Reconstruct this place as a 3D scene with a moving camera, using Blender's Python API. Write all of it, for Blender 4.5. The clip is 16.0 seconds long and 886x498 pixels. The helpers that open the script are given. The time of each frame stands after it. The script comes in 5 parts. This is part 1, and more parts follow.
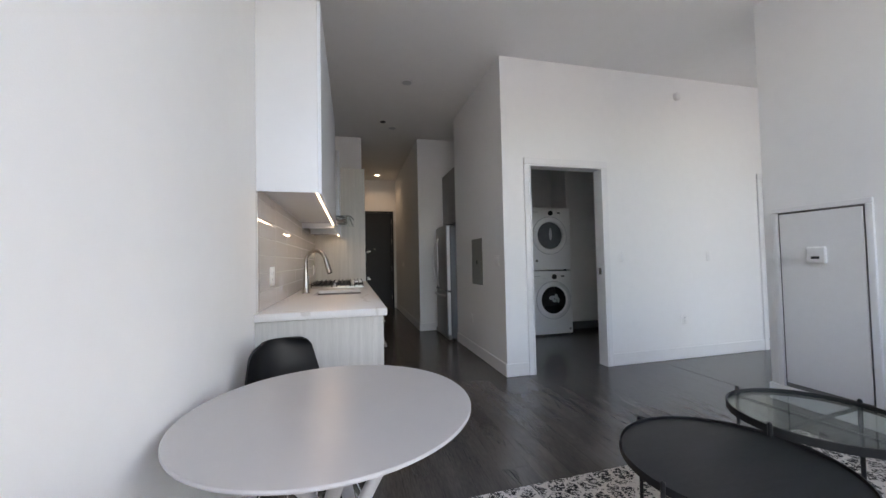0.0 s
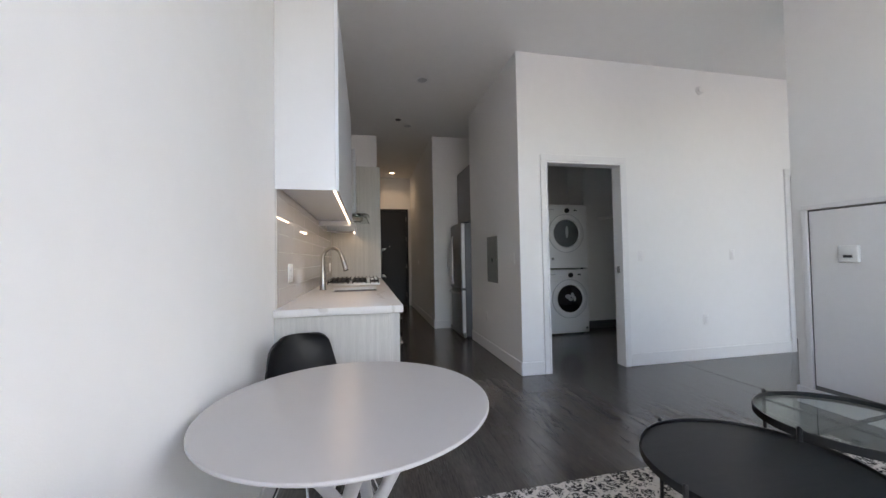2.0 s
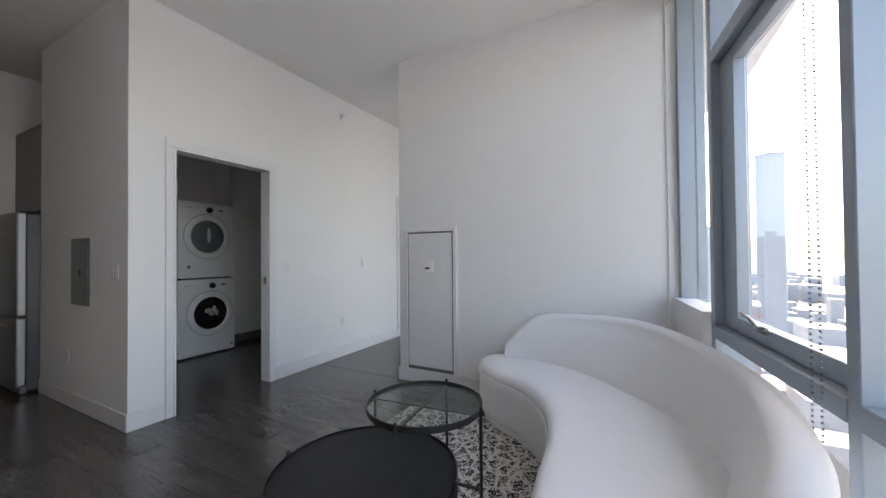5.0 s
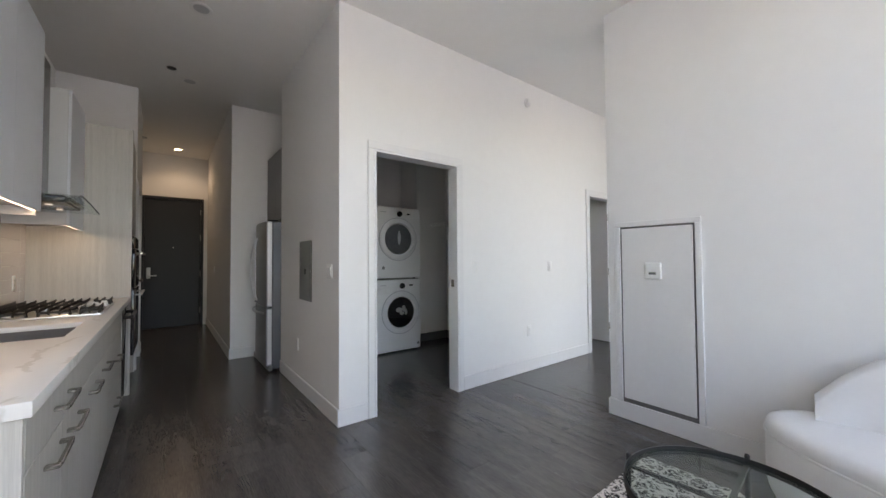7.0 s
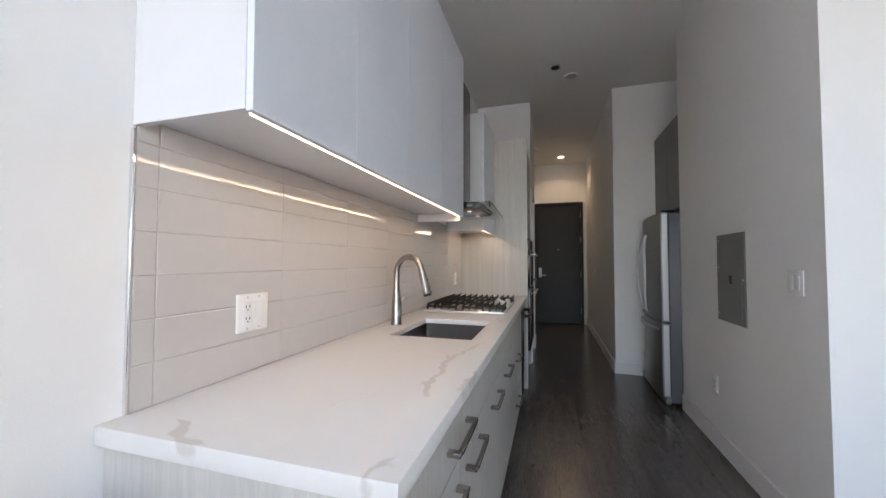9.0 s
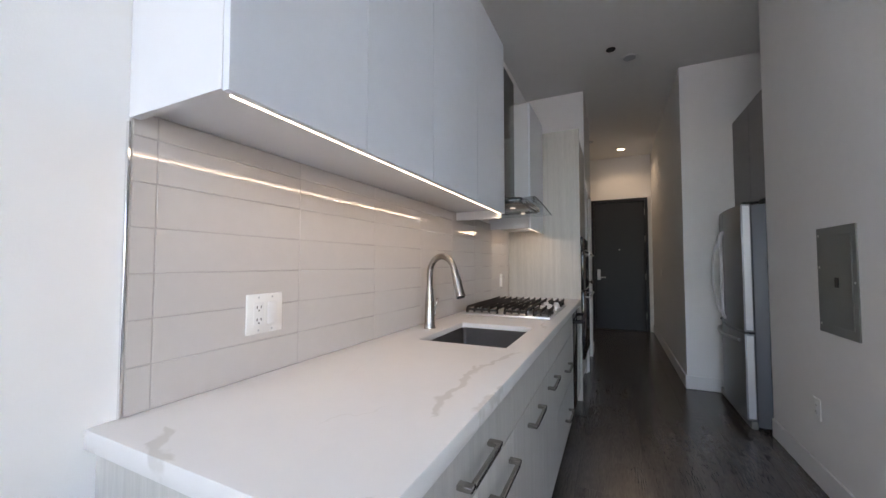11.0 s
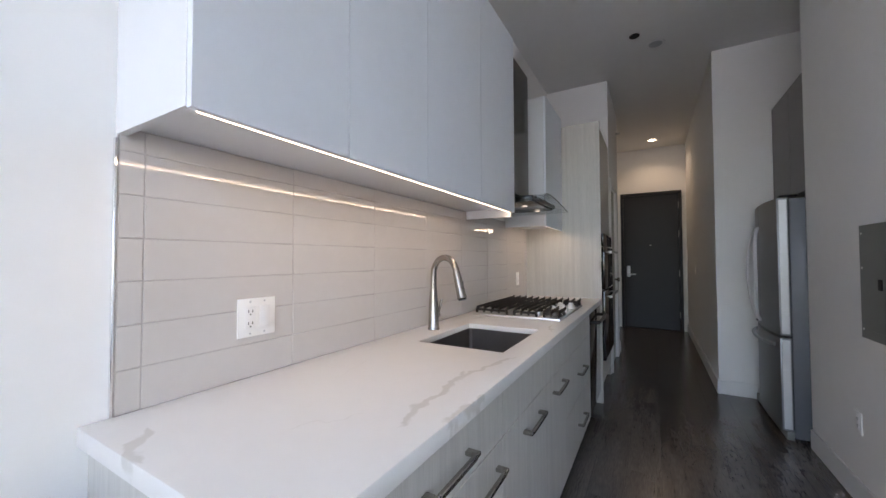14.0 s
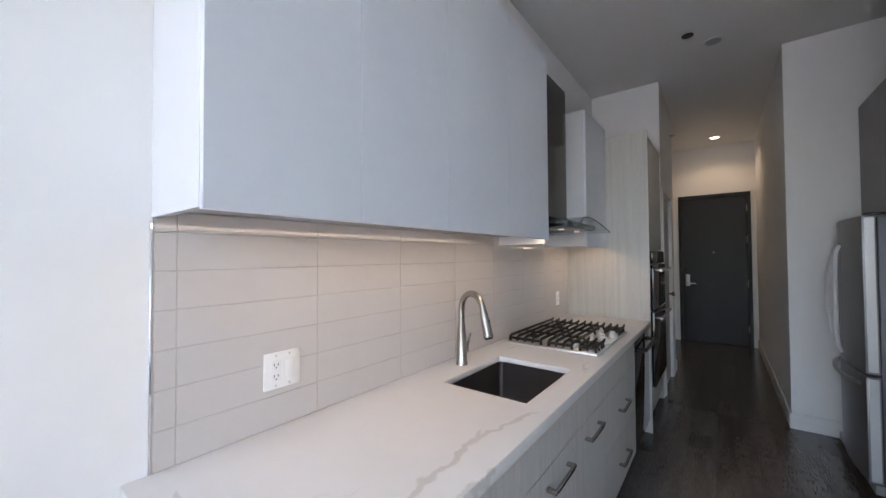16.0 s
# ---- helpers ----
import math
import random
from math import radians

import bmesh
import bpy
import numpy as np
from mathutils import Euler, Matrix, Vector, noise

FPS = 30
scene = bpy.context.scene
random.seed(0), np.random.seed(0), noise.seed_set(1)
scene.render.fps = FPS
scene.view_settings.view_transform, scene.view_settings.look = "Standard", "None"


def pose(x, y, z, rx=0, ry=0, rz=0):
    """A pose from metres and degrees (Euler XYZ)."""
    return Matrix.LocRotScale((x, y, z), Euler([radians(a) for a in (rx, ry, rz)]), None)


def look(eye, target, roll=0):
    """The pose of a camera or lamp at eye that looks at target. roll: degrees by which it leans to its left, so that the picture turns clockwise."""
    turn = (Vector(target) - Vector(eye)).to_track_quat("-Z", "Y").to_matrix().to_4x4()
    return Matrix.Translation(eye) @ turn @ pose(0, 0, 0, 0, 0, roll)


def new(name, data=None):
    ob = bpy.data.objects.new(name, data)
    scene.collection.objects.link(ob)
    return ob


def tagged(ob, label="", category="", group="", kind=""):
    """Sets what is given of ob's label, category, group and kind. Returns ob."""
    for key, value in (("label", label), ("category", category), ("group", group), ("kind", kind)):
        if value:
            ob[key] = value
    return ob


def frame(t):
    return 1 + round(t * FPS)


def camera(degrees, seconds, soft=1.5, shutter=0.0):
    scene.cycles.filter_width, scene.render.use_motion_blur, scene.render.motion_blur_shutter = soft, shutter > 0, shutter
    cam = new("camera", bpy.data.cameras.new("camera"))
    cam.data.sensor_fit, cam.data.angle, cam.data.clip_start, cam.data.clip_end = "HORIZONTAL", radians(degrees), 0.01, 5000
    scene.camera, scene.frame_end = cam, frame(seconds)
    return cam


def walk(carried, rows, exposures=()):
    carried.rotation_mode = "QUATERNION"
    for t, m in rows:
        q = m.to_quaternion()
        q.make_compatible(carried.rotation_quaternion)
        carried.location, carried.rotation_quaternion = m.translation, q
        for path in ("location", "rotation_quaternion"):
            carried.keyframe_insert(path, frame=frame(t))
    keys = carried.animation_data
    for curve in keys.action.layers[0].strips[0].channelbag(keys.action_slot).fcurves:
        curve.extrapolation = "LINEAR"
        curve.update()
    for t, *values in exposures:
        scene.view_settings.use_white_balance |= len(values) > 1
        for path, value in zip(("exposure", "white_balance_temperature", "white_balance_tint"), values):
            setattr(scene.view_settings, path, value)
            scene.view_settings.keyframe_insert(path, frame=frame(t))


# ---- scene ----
cam = camera(101.4, 16.0)
PATH = [
    (0, (0.473, -2.036, 1.171), (0.961, -0.097, 1.236), -1.2),
    (0.5, (0.478, -2.063, 1.153), (0.939, -0.118, 1.212), -1),
    (1, (0.476, -2.067, 1.149), (0.929, -0.119, 1.207), -1.1),
    (1.5, (0.469, -2.051, 1.154), (0.904, -0.1, 1.212), -1.1),
    (2, (0.463, -2.028, 1.168), (0.875, -0.072, 1.223), -1),
    (2.5, (0.45, -2.008, 1.249), (0.845, -0.048, 1.298), -0.8),
    (3, (0.512, -2.01, 1.252), (1.097, -0.098, 1.295), -0.7),
    (3.5, (0.612, -2.012, 1.237), (1.862, -0.451, 1.269), -0.8),
    (3.8, (0.599, -1.965, 1.222), (2.164, -0.721, 1.256), -0.6),
    (4, (0.648, -1.98, 1.253), (2.34, -0.915, 1.282), -0.6),
    (4.2, (0.669, -2.004, 1.247), (2.442, -1.08, 1.277), -0.5),
    (6.3, (0.872, -1.628, 1.323), (2.577, -0.581, 1.33), -0.5),
    (6.5, (0.934, -1.582, 1.302), (2.531, -0.379, 1.318), -0.8),
    (7, (0.913, -1.313, 1.255), (2.129, 0.274, 1.309), -0.4),
    (7.5, (0.872, -1.073, 1.27), (1.467, 0.836, 1.331), 0.1),
    (8, (0.925, -0.867, 1.262), (1.02, 1.129, 1.331), 0.3),
    (8.5, (0.949, -0.691, 1.252), (0.604, 1.278, 1.326), -0.1),
    (9, (0.885, -0.511, 1.254), (0.315, 1.404, 1.323), 0.1),
    (9.5, (0.856, -0.408, 1.236), (0.183, 1.474, 1.305), 0.2),
    (10, (0.881, -0.364, 1.242), (0.144, 1.494, 1.318), 0.1),
    (12.5, (1.047, -0.345, 1.24), (0.035, 1.378, 1.312), -0.3),
    (13, (1.087, -0.343, 1.179), (0.043, 1.361, 1.247), -0.4),
    (13.5, (1.081, -0.32, 1.236), (0.048, 1.392, 1.294), -0.2),
    (14, (1.051, -0.277, 1.272), (0.052, 1.455, 1.326), -0.2),
    (14.5, (1.075, -0.241, 1.345), (0.045, 1.473, 1.397), -0.4),
    (15, (1.137, -0.233, 1.404), (0.002, 1.413, 1.461), -0.5),
    (15.5, (1.147, -0.225, 1.427), (-0.043, 1.381, 1.482), -0.5),
    (16, (1.133, -0.214, 1.457), (-0.085, 1.372, 1.5), -0.4),
]
EXPOSURES = [(0.0, 3.19, 8010, 18), (3.5, 3.26, 8110, 18), (4.2, 3.11, 8110, 18), (6.5, 2.83, 8370, 18), (7.0, 3.49, 8400, 18), (7.5, 3.64, 8300, 18), (9.0, 3.67, 7850, 18), (10.2, 3.63, 7700, 18), (12.5, 3.67, 7300, 18), (14.0, 3.69, 7400, 18), (16.0, 3.69, 7300, 18)]
walk(cam, [(t, look(eye, target, roll)) for t, eye, target, roll in PATH], EXPOSURES)

# ---- light ----
world = bpy.data.worlds.new("sky")
scene.world = world
world.use_nodes = True
wn = world.node_tree
sky = wn.nodes.new("ShaderNodeTexSky")
sky.sky_type = "NISHITA"
sky.sun_disc = False
sky.sun_elevation, sky.sun_rotation = radians(50), radians(86.5)
sky.air_density, sky.dust_density, sky.ozone_density = 1.0, 2.5, 1.0
wn.links.new(sky.outputs[0], wn.nodes["Background"].inputs[0])
wn.nodes["Background"].inputs[1].default_value = 0.15
sun = new("sun", bpy.data.lights.new("sun", "SUN"))
sun.data.energy, sun.data.angle, sun.data.color = 3.0, radians(0.5), (1.0, 0.95, 0.88)
sun.matrix_world = look((0, 0, 0), (-math.sin(radians(86.5)) * math.cos(radians(50)), -math.cos(radians(86.5)) * math.cos(radians(50)), -math.sin(radians(50))))


def area(name, m, sx, sy, watts, colour):
    d = bpy.data.lights.new(name, "AREA")
    d.shape, d.size, d.size_y, d.energy, d.color = "RECTANGLE", sx, sy, watts, colour
    ob = new(name, d)
    ob.matrix_world = m
    return ob


WARM = (1.0, 0.79, 0.58)
area("under_cabinet_light", pose(0.2887, 0.97, 1.5585, 0, 0, 0), 0.009, 1.74, 0.17, (1.0, 0.79, 0.58))
area("under_cabinet_light", pose(0.3037, 2.87, 1.5305, 0, 0, 0), 0.009, 0.42, 0.055, (1.0, 0.79, 0.58))
for hy in (2.15, 2.47):
    area("hood_light", pose(0.30, hy, 1.6225, 0, 0, 0), 0.02, 0.02, 0.003, (1.0, 0.85, 0.7))
spot = new("downlight_beam", bpy.data.lights.new("downlight_beam", "SPOT"))
spot.data.energy, spot.data.spot_size, spot.data.spot_blend, spot.data.shadow_soft_size, spot.data.color = 1.0, radians(140), 0.6, 0.05, WARM
spot.matrix_world = pose(1.08, 6.73, 3.235)


# ---- materials ----
def mat(name, colour, rough=0.5, metal=0.0, vary=0.06, scale=6.0, stretch=(1, 1, 1), bump=0.0, bscale=60.0, spec=0.5, coat=0.0, per_piece=0.0):
    m = bpy.data.materials.new(name)
    m.use_nodes = True
    nt = m.node_tree
    b = nt.nodes["Principled BSDF"]
    b.inputs["Roughness"].default_value, b.inputs["Metallic"].default_value = rough, metal
    b.inputs["Specular IOR Level"].default_value, b.inputs["Coat Weight"].default_value = spec, coat
    tc, mp = nt.nodes.new("ShaderNodeTexCoord"), nt.nodes.new("ShaderNodeMapping")
    mp.inputs["Scale"].default_value = stretch
    nt.links.new(tc.outputs["Object"], mp.inputs[0])
    n1, n2 = nt.nodes.new("ShaderNodeTexNoise"), nt.nodes.new("ShaderNodeTexNoise")
    n1.inputs["Scale"].default_value, n1.inputs["Detail"].default_value = scale, 5
    n2.inputs["Scale"].default_value, n2.inputs["Detail"].default_value = scale * 9, 3
    add = nt.nodes.new("ShaderNodeMath")
    add.operation = "ADD"
    for k, n in enumerate((n1, n2)):
        nt.links.new(mp.outputs[0], n.inputs["Vector"])
        nt.links.new(n.outputs[0], add.inputs[k])
    last = add.outputs[0]
    if per_piece:
        off, shift = nt.nodes.new("ShaderNodeObjectInfo"), nt.nodes.new("ShaderNodeVectorMath")
        shift.operation = "MULTIPLY_ADD"
        shift.inputs[1].default_value = (41, 67, 0)
        nt.links.new(off.outputs["Random"], shift.inputs[0])
        nt.links.new(tc.outputs["Object"], shift.inputs[2])
        nt.links.new(shift.outputs[0], mp.inputs[0])
        info, mul = nt.nodes.new("ShaderNodeObjectInfo"), nt.nodes.new("ShaderNodeMath")
        mul.operation = "MULTIPLY_ADD"
        mul.inputs[1].default_value = per_piece
        nt.links.new(info.outputs["Random"], mul.inputs[0])
        nt.links.new(last, mul.inputs[2])
        last = mul.outputs[0]
    rng = nt.nodes.new("ShaderNodeMapRange")
    rng.inputs[1].default_value, rng.inputs[2].default_value = 0.6, 1.4 + per_piece
    rng.inputs[3].default_value, rng.inputs[4].default_value = 1 - vary, 1 + vary
    nt.links.new(last, rng.inputs[0])
    mix = nt.nodes.new("ShaderNodeMix")
    mix.data_type, mix.blend_type = "RGBA", "MULTIPLY"
    mix.inputs[0].default_value = 1
    mix.inputs[6].default_value = (*colour, 1)
    nt.links.new(rng.outputs[0], mix.inputs[7])
    nt.links.new(mix.outputs[2], b.inputs["Base Color"])
    if bump:
        n3, bp = nt.nodes.new("ShaderNodeTexNoise"), nt.nodes.new("ShaderNodeBump")
        n3.inputs["Scale"].default_value, n3.inputs["Detail"].default_value = bscale, 4
        bp.inputs["Strength"].default_value, bp.inputs["Distance"].default_value = bump, 0.002
        nt.links.new(mp.outputs[0], n3.inputs["Vector"])
        nt.links.new(n3.outputs[0], bp.inputs["Height"])
        nt.links.new(bp.outputs[0], b.inputs["Normal"])
    return m


def bsdf(m):
    return m.node_tree.nodes["Principled BSDF"]


def glow(name, colour, strength):
    m = mat(name, (0.9, 0.9, 0.9))
    bsdf(m).inputs["Emission Color"].default_value = (*colour, 1)
    bsdf(m).inputs["Emission Strength"].default_value = strength
    return m


def glass_mat(name, colour, rough=0.0, thin=True):
    m = bpy.data.materials.new(name)
    m.use_nodes = True
    nt = m.node_tree
    nt.nodes.remove(nt.nodes["Principled BSDF"])
    out = nt.nodes["Material Output"]
    t, g, lw, pw, f, mx = (nt.nodes.new("ShaderNode" + k) for k in ("BsdfTransparent", "BsdfGlossy", "LayerWeight", "Math", "MapRange", "MixShader"))
    t.inputs[0].default_value = (*colour, 1)
    g.inputs["Roughness"].default_value = rough
    lw.inputs[0].default_value = 0.5
    pw.operation = "POWER"
    pw.inputs[1].default_value = 5.0
    f.inputs[3].default_value, f.inputs[4].default_value = 0.03, 0.75
    nt.links.new(lw.outputs["Facing"], pw.inputs[0])
    nt.links.new(pw.outputs[0], f.inputs[0])
    nt.links.new(f.outputs[0], mx.inputs[0])
    nt.links.new(t.outputs[0], mx.inputs[1])
    nt.links.new(g.outputs[0], mx.inputs[2])
    nt.links.new(mx.outputs[0], out.inputs[0])
    return m


WALL = mat("painted_plaster", (0.845, 0.845, 0.84), 0.62, vary=0.015, scale=1.3, bump=0.12, bscale=240)
CEIL = mat("ceiling_paint", (0.84, 0.84, 0.83), 0.8, vary=0.015, scale=1.0, bump=0.12, bscale=200)
TRIM = mat("white_trim_paint", (0.8, 0.8, 0.8), 0.38, vary=0.02, scale=3)
GAPSHADE = mat("painted_gap_shade", (0.16, 0.16, 0.16), 0.8)
PLANK = mat("dark_vinyl_plank", (0.086, 0.077, 0.072), 0.22, vary=0.6, scale=2.2, stretch=(7, 0.8, 1), bump=0.12, bscale=40, spec=0.85, per_piece=0.3)
SUBFLOOR = mat("plank_joint", (0.02, 0.018, 0.017), 0.8)
GLOSS = mat("white_gloss_lacquer", (0.69, 0.705, 0.73), 0.16, vary=0.015, scale=2)
DOORF = mat("pale_blue_grey_satin", (0.7, 0.735, 0.79), 0.3, vary=0.02, scale=2)
WOOD = mat("grey_striated_laminate", (0.5, 0.485, 0.455), 0.42, vary=0.15, scale=7, stretch=(7, 7, 0.22), bump=0.1, bscale=30)
TILE = mat("greige_glazed_tile", (0.56, 0.532, 0.514), 0.006, vary=0.03, scale=3, per_piece=0.25, spec=0.5)
GROUT = mat("greige_grout", (0.45, 0.43, 0.415), 0.8)
STEEL = mat("brushed_stainless", (0.5, 0.51, 0.52), 0.36, 1.0, vary=0.03, scale=5, stretch=(1, 1, 6))
DARKSTEEL = mat("dark_stainless", (0.012, 0.012, 0.012), 0.16, 0.0, vary=0.05, scale=4)
FRSIDE = mat("grey_textured_fridge_side", (0.12, 0.128, 0.145), 0.4, vary=0.03, bump=0.2, bscale=200)
TRAYST = mat("polished_cooktop_steel", (0.78, 0.78, 0.77), 0.3, 0.9, vary=0.03, scale=8)
FRONTST = mat("fridge_front_steel", (0.32, 0.33, 0.345), 0.42, 0.85, vary=0.02, scale=4)
HANDLEW = mat("pale_bright_handle_metal", (0.9, 0.9, 0.91), 0.3, 0.1, vary=0.02)
STEEL_H = mat("brushed_nickel", (0.4, 0.375, 0.35), 0.27, 1.0, vary=0.05, scale=20)
SINKM = mat("dark_brushed_sink_steel", (0.2, 0.182, 0.175), 0.34, 1.0, vary=0.08, scale=14)
EDGEST = mat("polished_edge_steel", (0.72, 0.73, 0.75), 0.3, 0.6, vary=0.03)
KNOB = mat("pale_satin_knob_metal", (0.8, 0.8, 0.8), 0.3, 0.7, vary=0.02)
CHROME = mat("chrome", (0.8, 0.8, 0.8), 0.07, 1.0, vary=0.02)
IRON = mat("cast_iron", (0.011, 0.0105, 0.0105), 0.5, vary=0.15, bump=0.3, bscale=120)
BLACK = mat("black_plastic", (0.01, 0.01, 0.011), 0.4, spec=0.35, vary=0.08)
BLACKGL = mat("black_appliance_glass", (0.012, 0.012, 0.014), 0.07, vary=0.05)
DARKDOOR = mat("charcoal_door_paint", (0.016, 0.018, 0.025), 0.45, spec=0.4, vary=0.08, scale=2, bump=0.05)
PANELG = mat("grey_panel_paint", (0.2, 0.21, 0.2), 0.38, vary=0.04)
FRIDGECAB = mat("taupe_grey_laminate", (0.19, 0.18, 0.175), 0.42, vary=0.1, scale=6, stretch=(6, 6, 0.3))
APPL = mat("white_appliance_enamel", (0.84, 0.85, 0.86), 0.24, vary=0.015)
APPLG = mat("light_grey_plastic", (0.5, 0.51, 0.53), 0.3, vary=0.03)
PORTG = mat("smoked_porthole", (0.13, 0.135, 0.14), 0.1, vary=0.2, scale=6)
PLATE = mat("white_plastic_plate", (0.82, 0.82, 0.81), 0.32, vary=0.02)
SLOT = mat("dark_slot", (0.03, 0.03, 0.03), 0.6)
TABLEW = mat("pale_grey_table_lacquer", (0.47, 0.45, 0.44), 0.3, vary=0.02, scale=2)
SOFA = mat("white_smooth_cloth", (0.84, 0.845, 0.845), 0.75, vary=0.015, scale=5, bump=0.12, bscale=320, spec=0.3)
METALB = mat("black_powder_coat", (0.014, 0.014, 0.015), 0.4, vary=0.1)
TOPB = mat("black_stained_wood", (0.015, 0.015, 0.017), 0.42, spec=0.25, vary=0.4, scale=4, stretch=(1, 8, 1), bump=0.2, bscale=50)
MULL = mat("blue_grey_aluminium", (0.32, 0.37, 0.42), 0.35, 0.3, vary=0.03)
RUBBER = mat("grey_vinyl_base", (0.15, 0.155, 0.16), 0.5)
GASKET = mat("dark_gasket", (0.04, 0.042, 0.05), 0.5)
CONC = mat("pale_concrete", (0.3, 0.32, 0.35), 0.8, vary=0.1, scale=0.2)
# brick and tower glass tones are lifted pale to stand for distance haze
BRICKF = mat("haze_paled_red_brick", (0.36, 0.25, 0.23), 0.85, vary=0.15, scale=0.3)
TOWERG = mat("haze_paled_blue_glass", (0.34, 0.42, 0.5), 0.5, vary=0.1, scale=0.1)
CITYG = mat("far_city_ground", (0.15, 0.155, 0.165), 0.9, vary=0.5, scale=0.02)
# distance haze is put into these pale bluish colours, no air haze is drawn
HAZEWIN = mat("haze_tinted_far_glass", (0.24, 0.28, 0.33), 0.3, vary=0.2, scale=0.2)
PALETOWER = mat("haze_tinted_tower_cladding", (0.45, 0.5, 0.55), 0.6, vary=0.04, scale=0.1)
PALEWIN = mat("haze_tinted_pale_glass", (0.41, 0.465, 0.52), 0.4, vary=0.06, scale=0.2)
PANE = glass_mat("window_glass", (0.95, 0.97, 0.97))
CLEAR = glass_mat("table_glass", (0.86, 0.91, 0.89))
HOODGL = glass_mat("smoked_hood_glass", (0.93, 0.95, 0.95))
LED = glow("led_strip", (1.0, 0.83, 0.66), 0.6)
HOODLAMP = glow("hood_lamp_lens", (1.0, 0.9, 0.8), 0.07)
LAMP = glow("lamp_lens", (1.0, 0.82, 0.6), 1.2)


def quartz():
    """White slab with a few broad soft veins, each a stretch along a line, frayed by noise."""
    m = mat("white_veined_quartz", (0.68, 0.665, 0.65), 0.34, vary=0.02, scale=2, spec=0.26)
    nt = m.node_tree
    L = nt.links.new

    def math_node(op, a, b=None, c=None):
        n = nt.nodes.new("ShaderNodeMath")
        n.operation = op
        for k, v in enumerate((a, b, c)):
            if v is None:
                continue
            if isinstance(v, (int, float)):
                n.inputs[k].default_value = v
            else:
                L(v, n.inputs[k])
        return n.outputs[0]

    tc, fray, sep = nt.nodes.new("ShaderNodeTexCoord"), nt.nodes.new("ShaderNodeTexNoise"), nt.nodes.new("ShaderNodeSeparateXYZ")
    fray.inputs["Scale"].default_value, fray.inputs["Detail"].default_value = 6, 3
    L(tc.outputs["Object"], fray.inputs["Vector"])
    L(tc.outputs["Object"], sep.inputs[0])
    fine = nt.nodes.new("ShaderNodeTexNoise")
    fine.inputs["Scale"].default_value, fine.inputs["Detail"].default_value = 26, 4
    L(tc.outputs["Object"], fine.inputs["Vector"])
    wob = math_node("ADD", math_node("MULTIPLY_ADD", fray.outputs[0], 0.17, -0.085), math_node("MULTIPLY_ADD", fine.outputs[0], 0.026, -0.013))
    total = None
    for x, y, deg, half, width in ((0.555, 0.56, 97, 0.22, 0.016), (0.585, 0.86, 72, 0.16, 0.013), (0.648, 0.54, 88, 0.13, 0.011), (0.19, 0.05, -18, 0.09, 0.014), (0.61, 0.03, 85, 0.06, 0.008),
                                   (0.33, 2.9, 60, 0.2, 0.012), (0.6, 1.62, 95, 0.12, 0.01), (0.12, 1.75, 70, 0.1, 0.009), (0.2, 0.62, 100, 0.12, 0.003), (0.42, 0.3, 60, 0.1, 0.003)):
        c, sn = math.cos(radians(deg)), math.sin(radians(deg))
        dx, dy = math_node("SUBTRACT", sep.outputs[0], x), math_node("SUBTRACT", sep.outputs[1], y)
        u = math_node("MULTIPLY_ADD", dx, c, math_node("MULTIPLY", dy, sn))
        v = math_node("MULTIPLY_ADD", dx, -sn, math_node("MULTIPLY", dy, c))
        off = math_node("ABSOLUTE", math_node("ADD", v, wob))
        fade = math_node("SUBTRACT", 1.0, math_node("POWER", math_node("DIVIDE", math_node("ABSOLUTE", u), half), 4.0))
        w = math_node("MULTIPLY", math_node("MAXIMUM", fade, 0.0), width)
        k = math_node("DIVIDE", math_node("SUBTRACT", w, off), 0.006)
        k = math_node("MINIMUM", math_node("MAXIMUM", k, 0.0), 1.0)
        total = k if total is None else math_node("MAXIMUM", total, k)
    mix = nt.nodes.new("ShaderNodeMix")
    mix.data_type = "RGBA"
    old = bsdf(m).inputs["Base Color"].links[0].from_socket
    L(math_node("MULTIPLY", total, 0.68), mix.inputs[0])
    L(old, mix.inputs[6])
    mix.inputs[7].default_value = (0.5, 0.475, 0.44, 1)
    L(mix.outputs[2], bsdf(m).inputs["Base Color"])
    return m


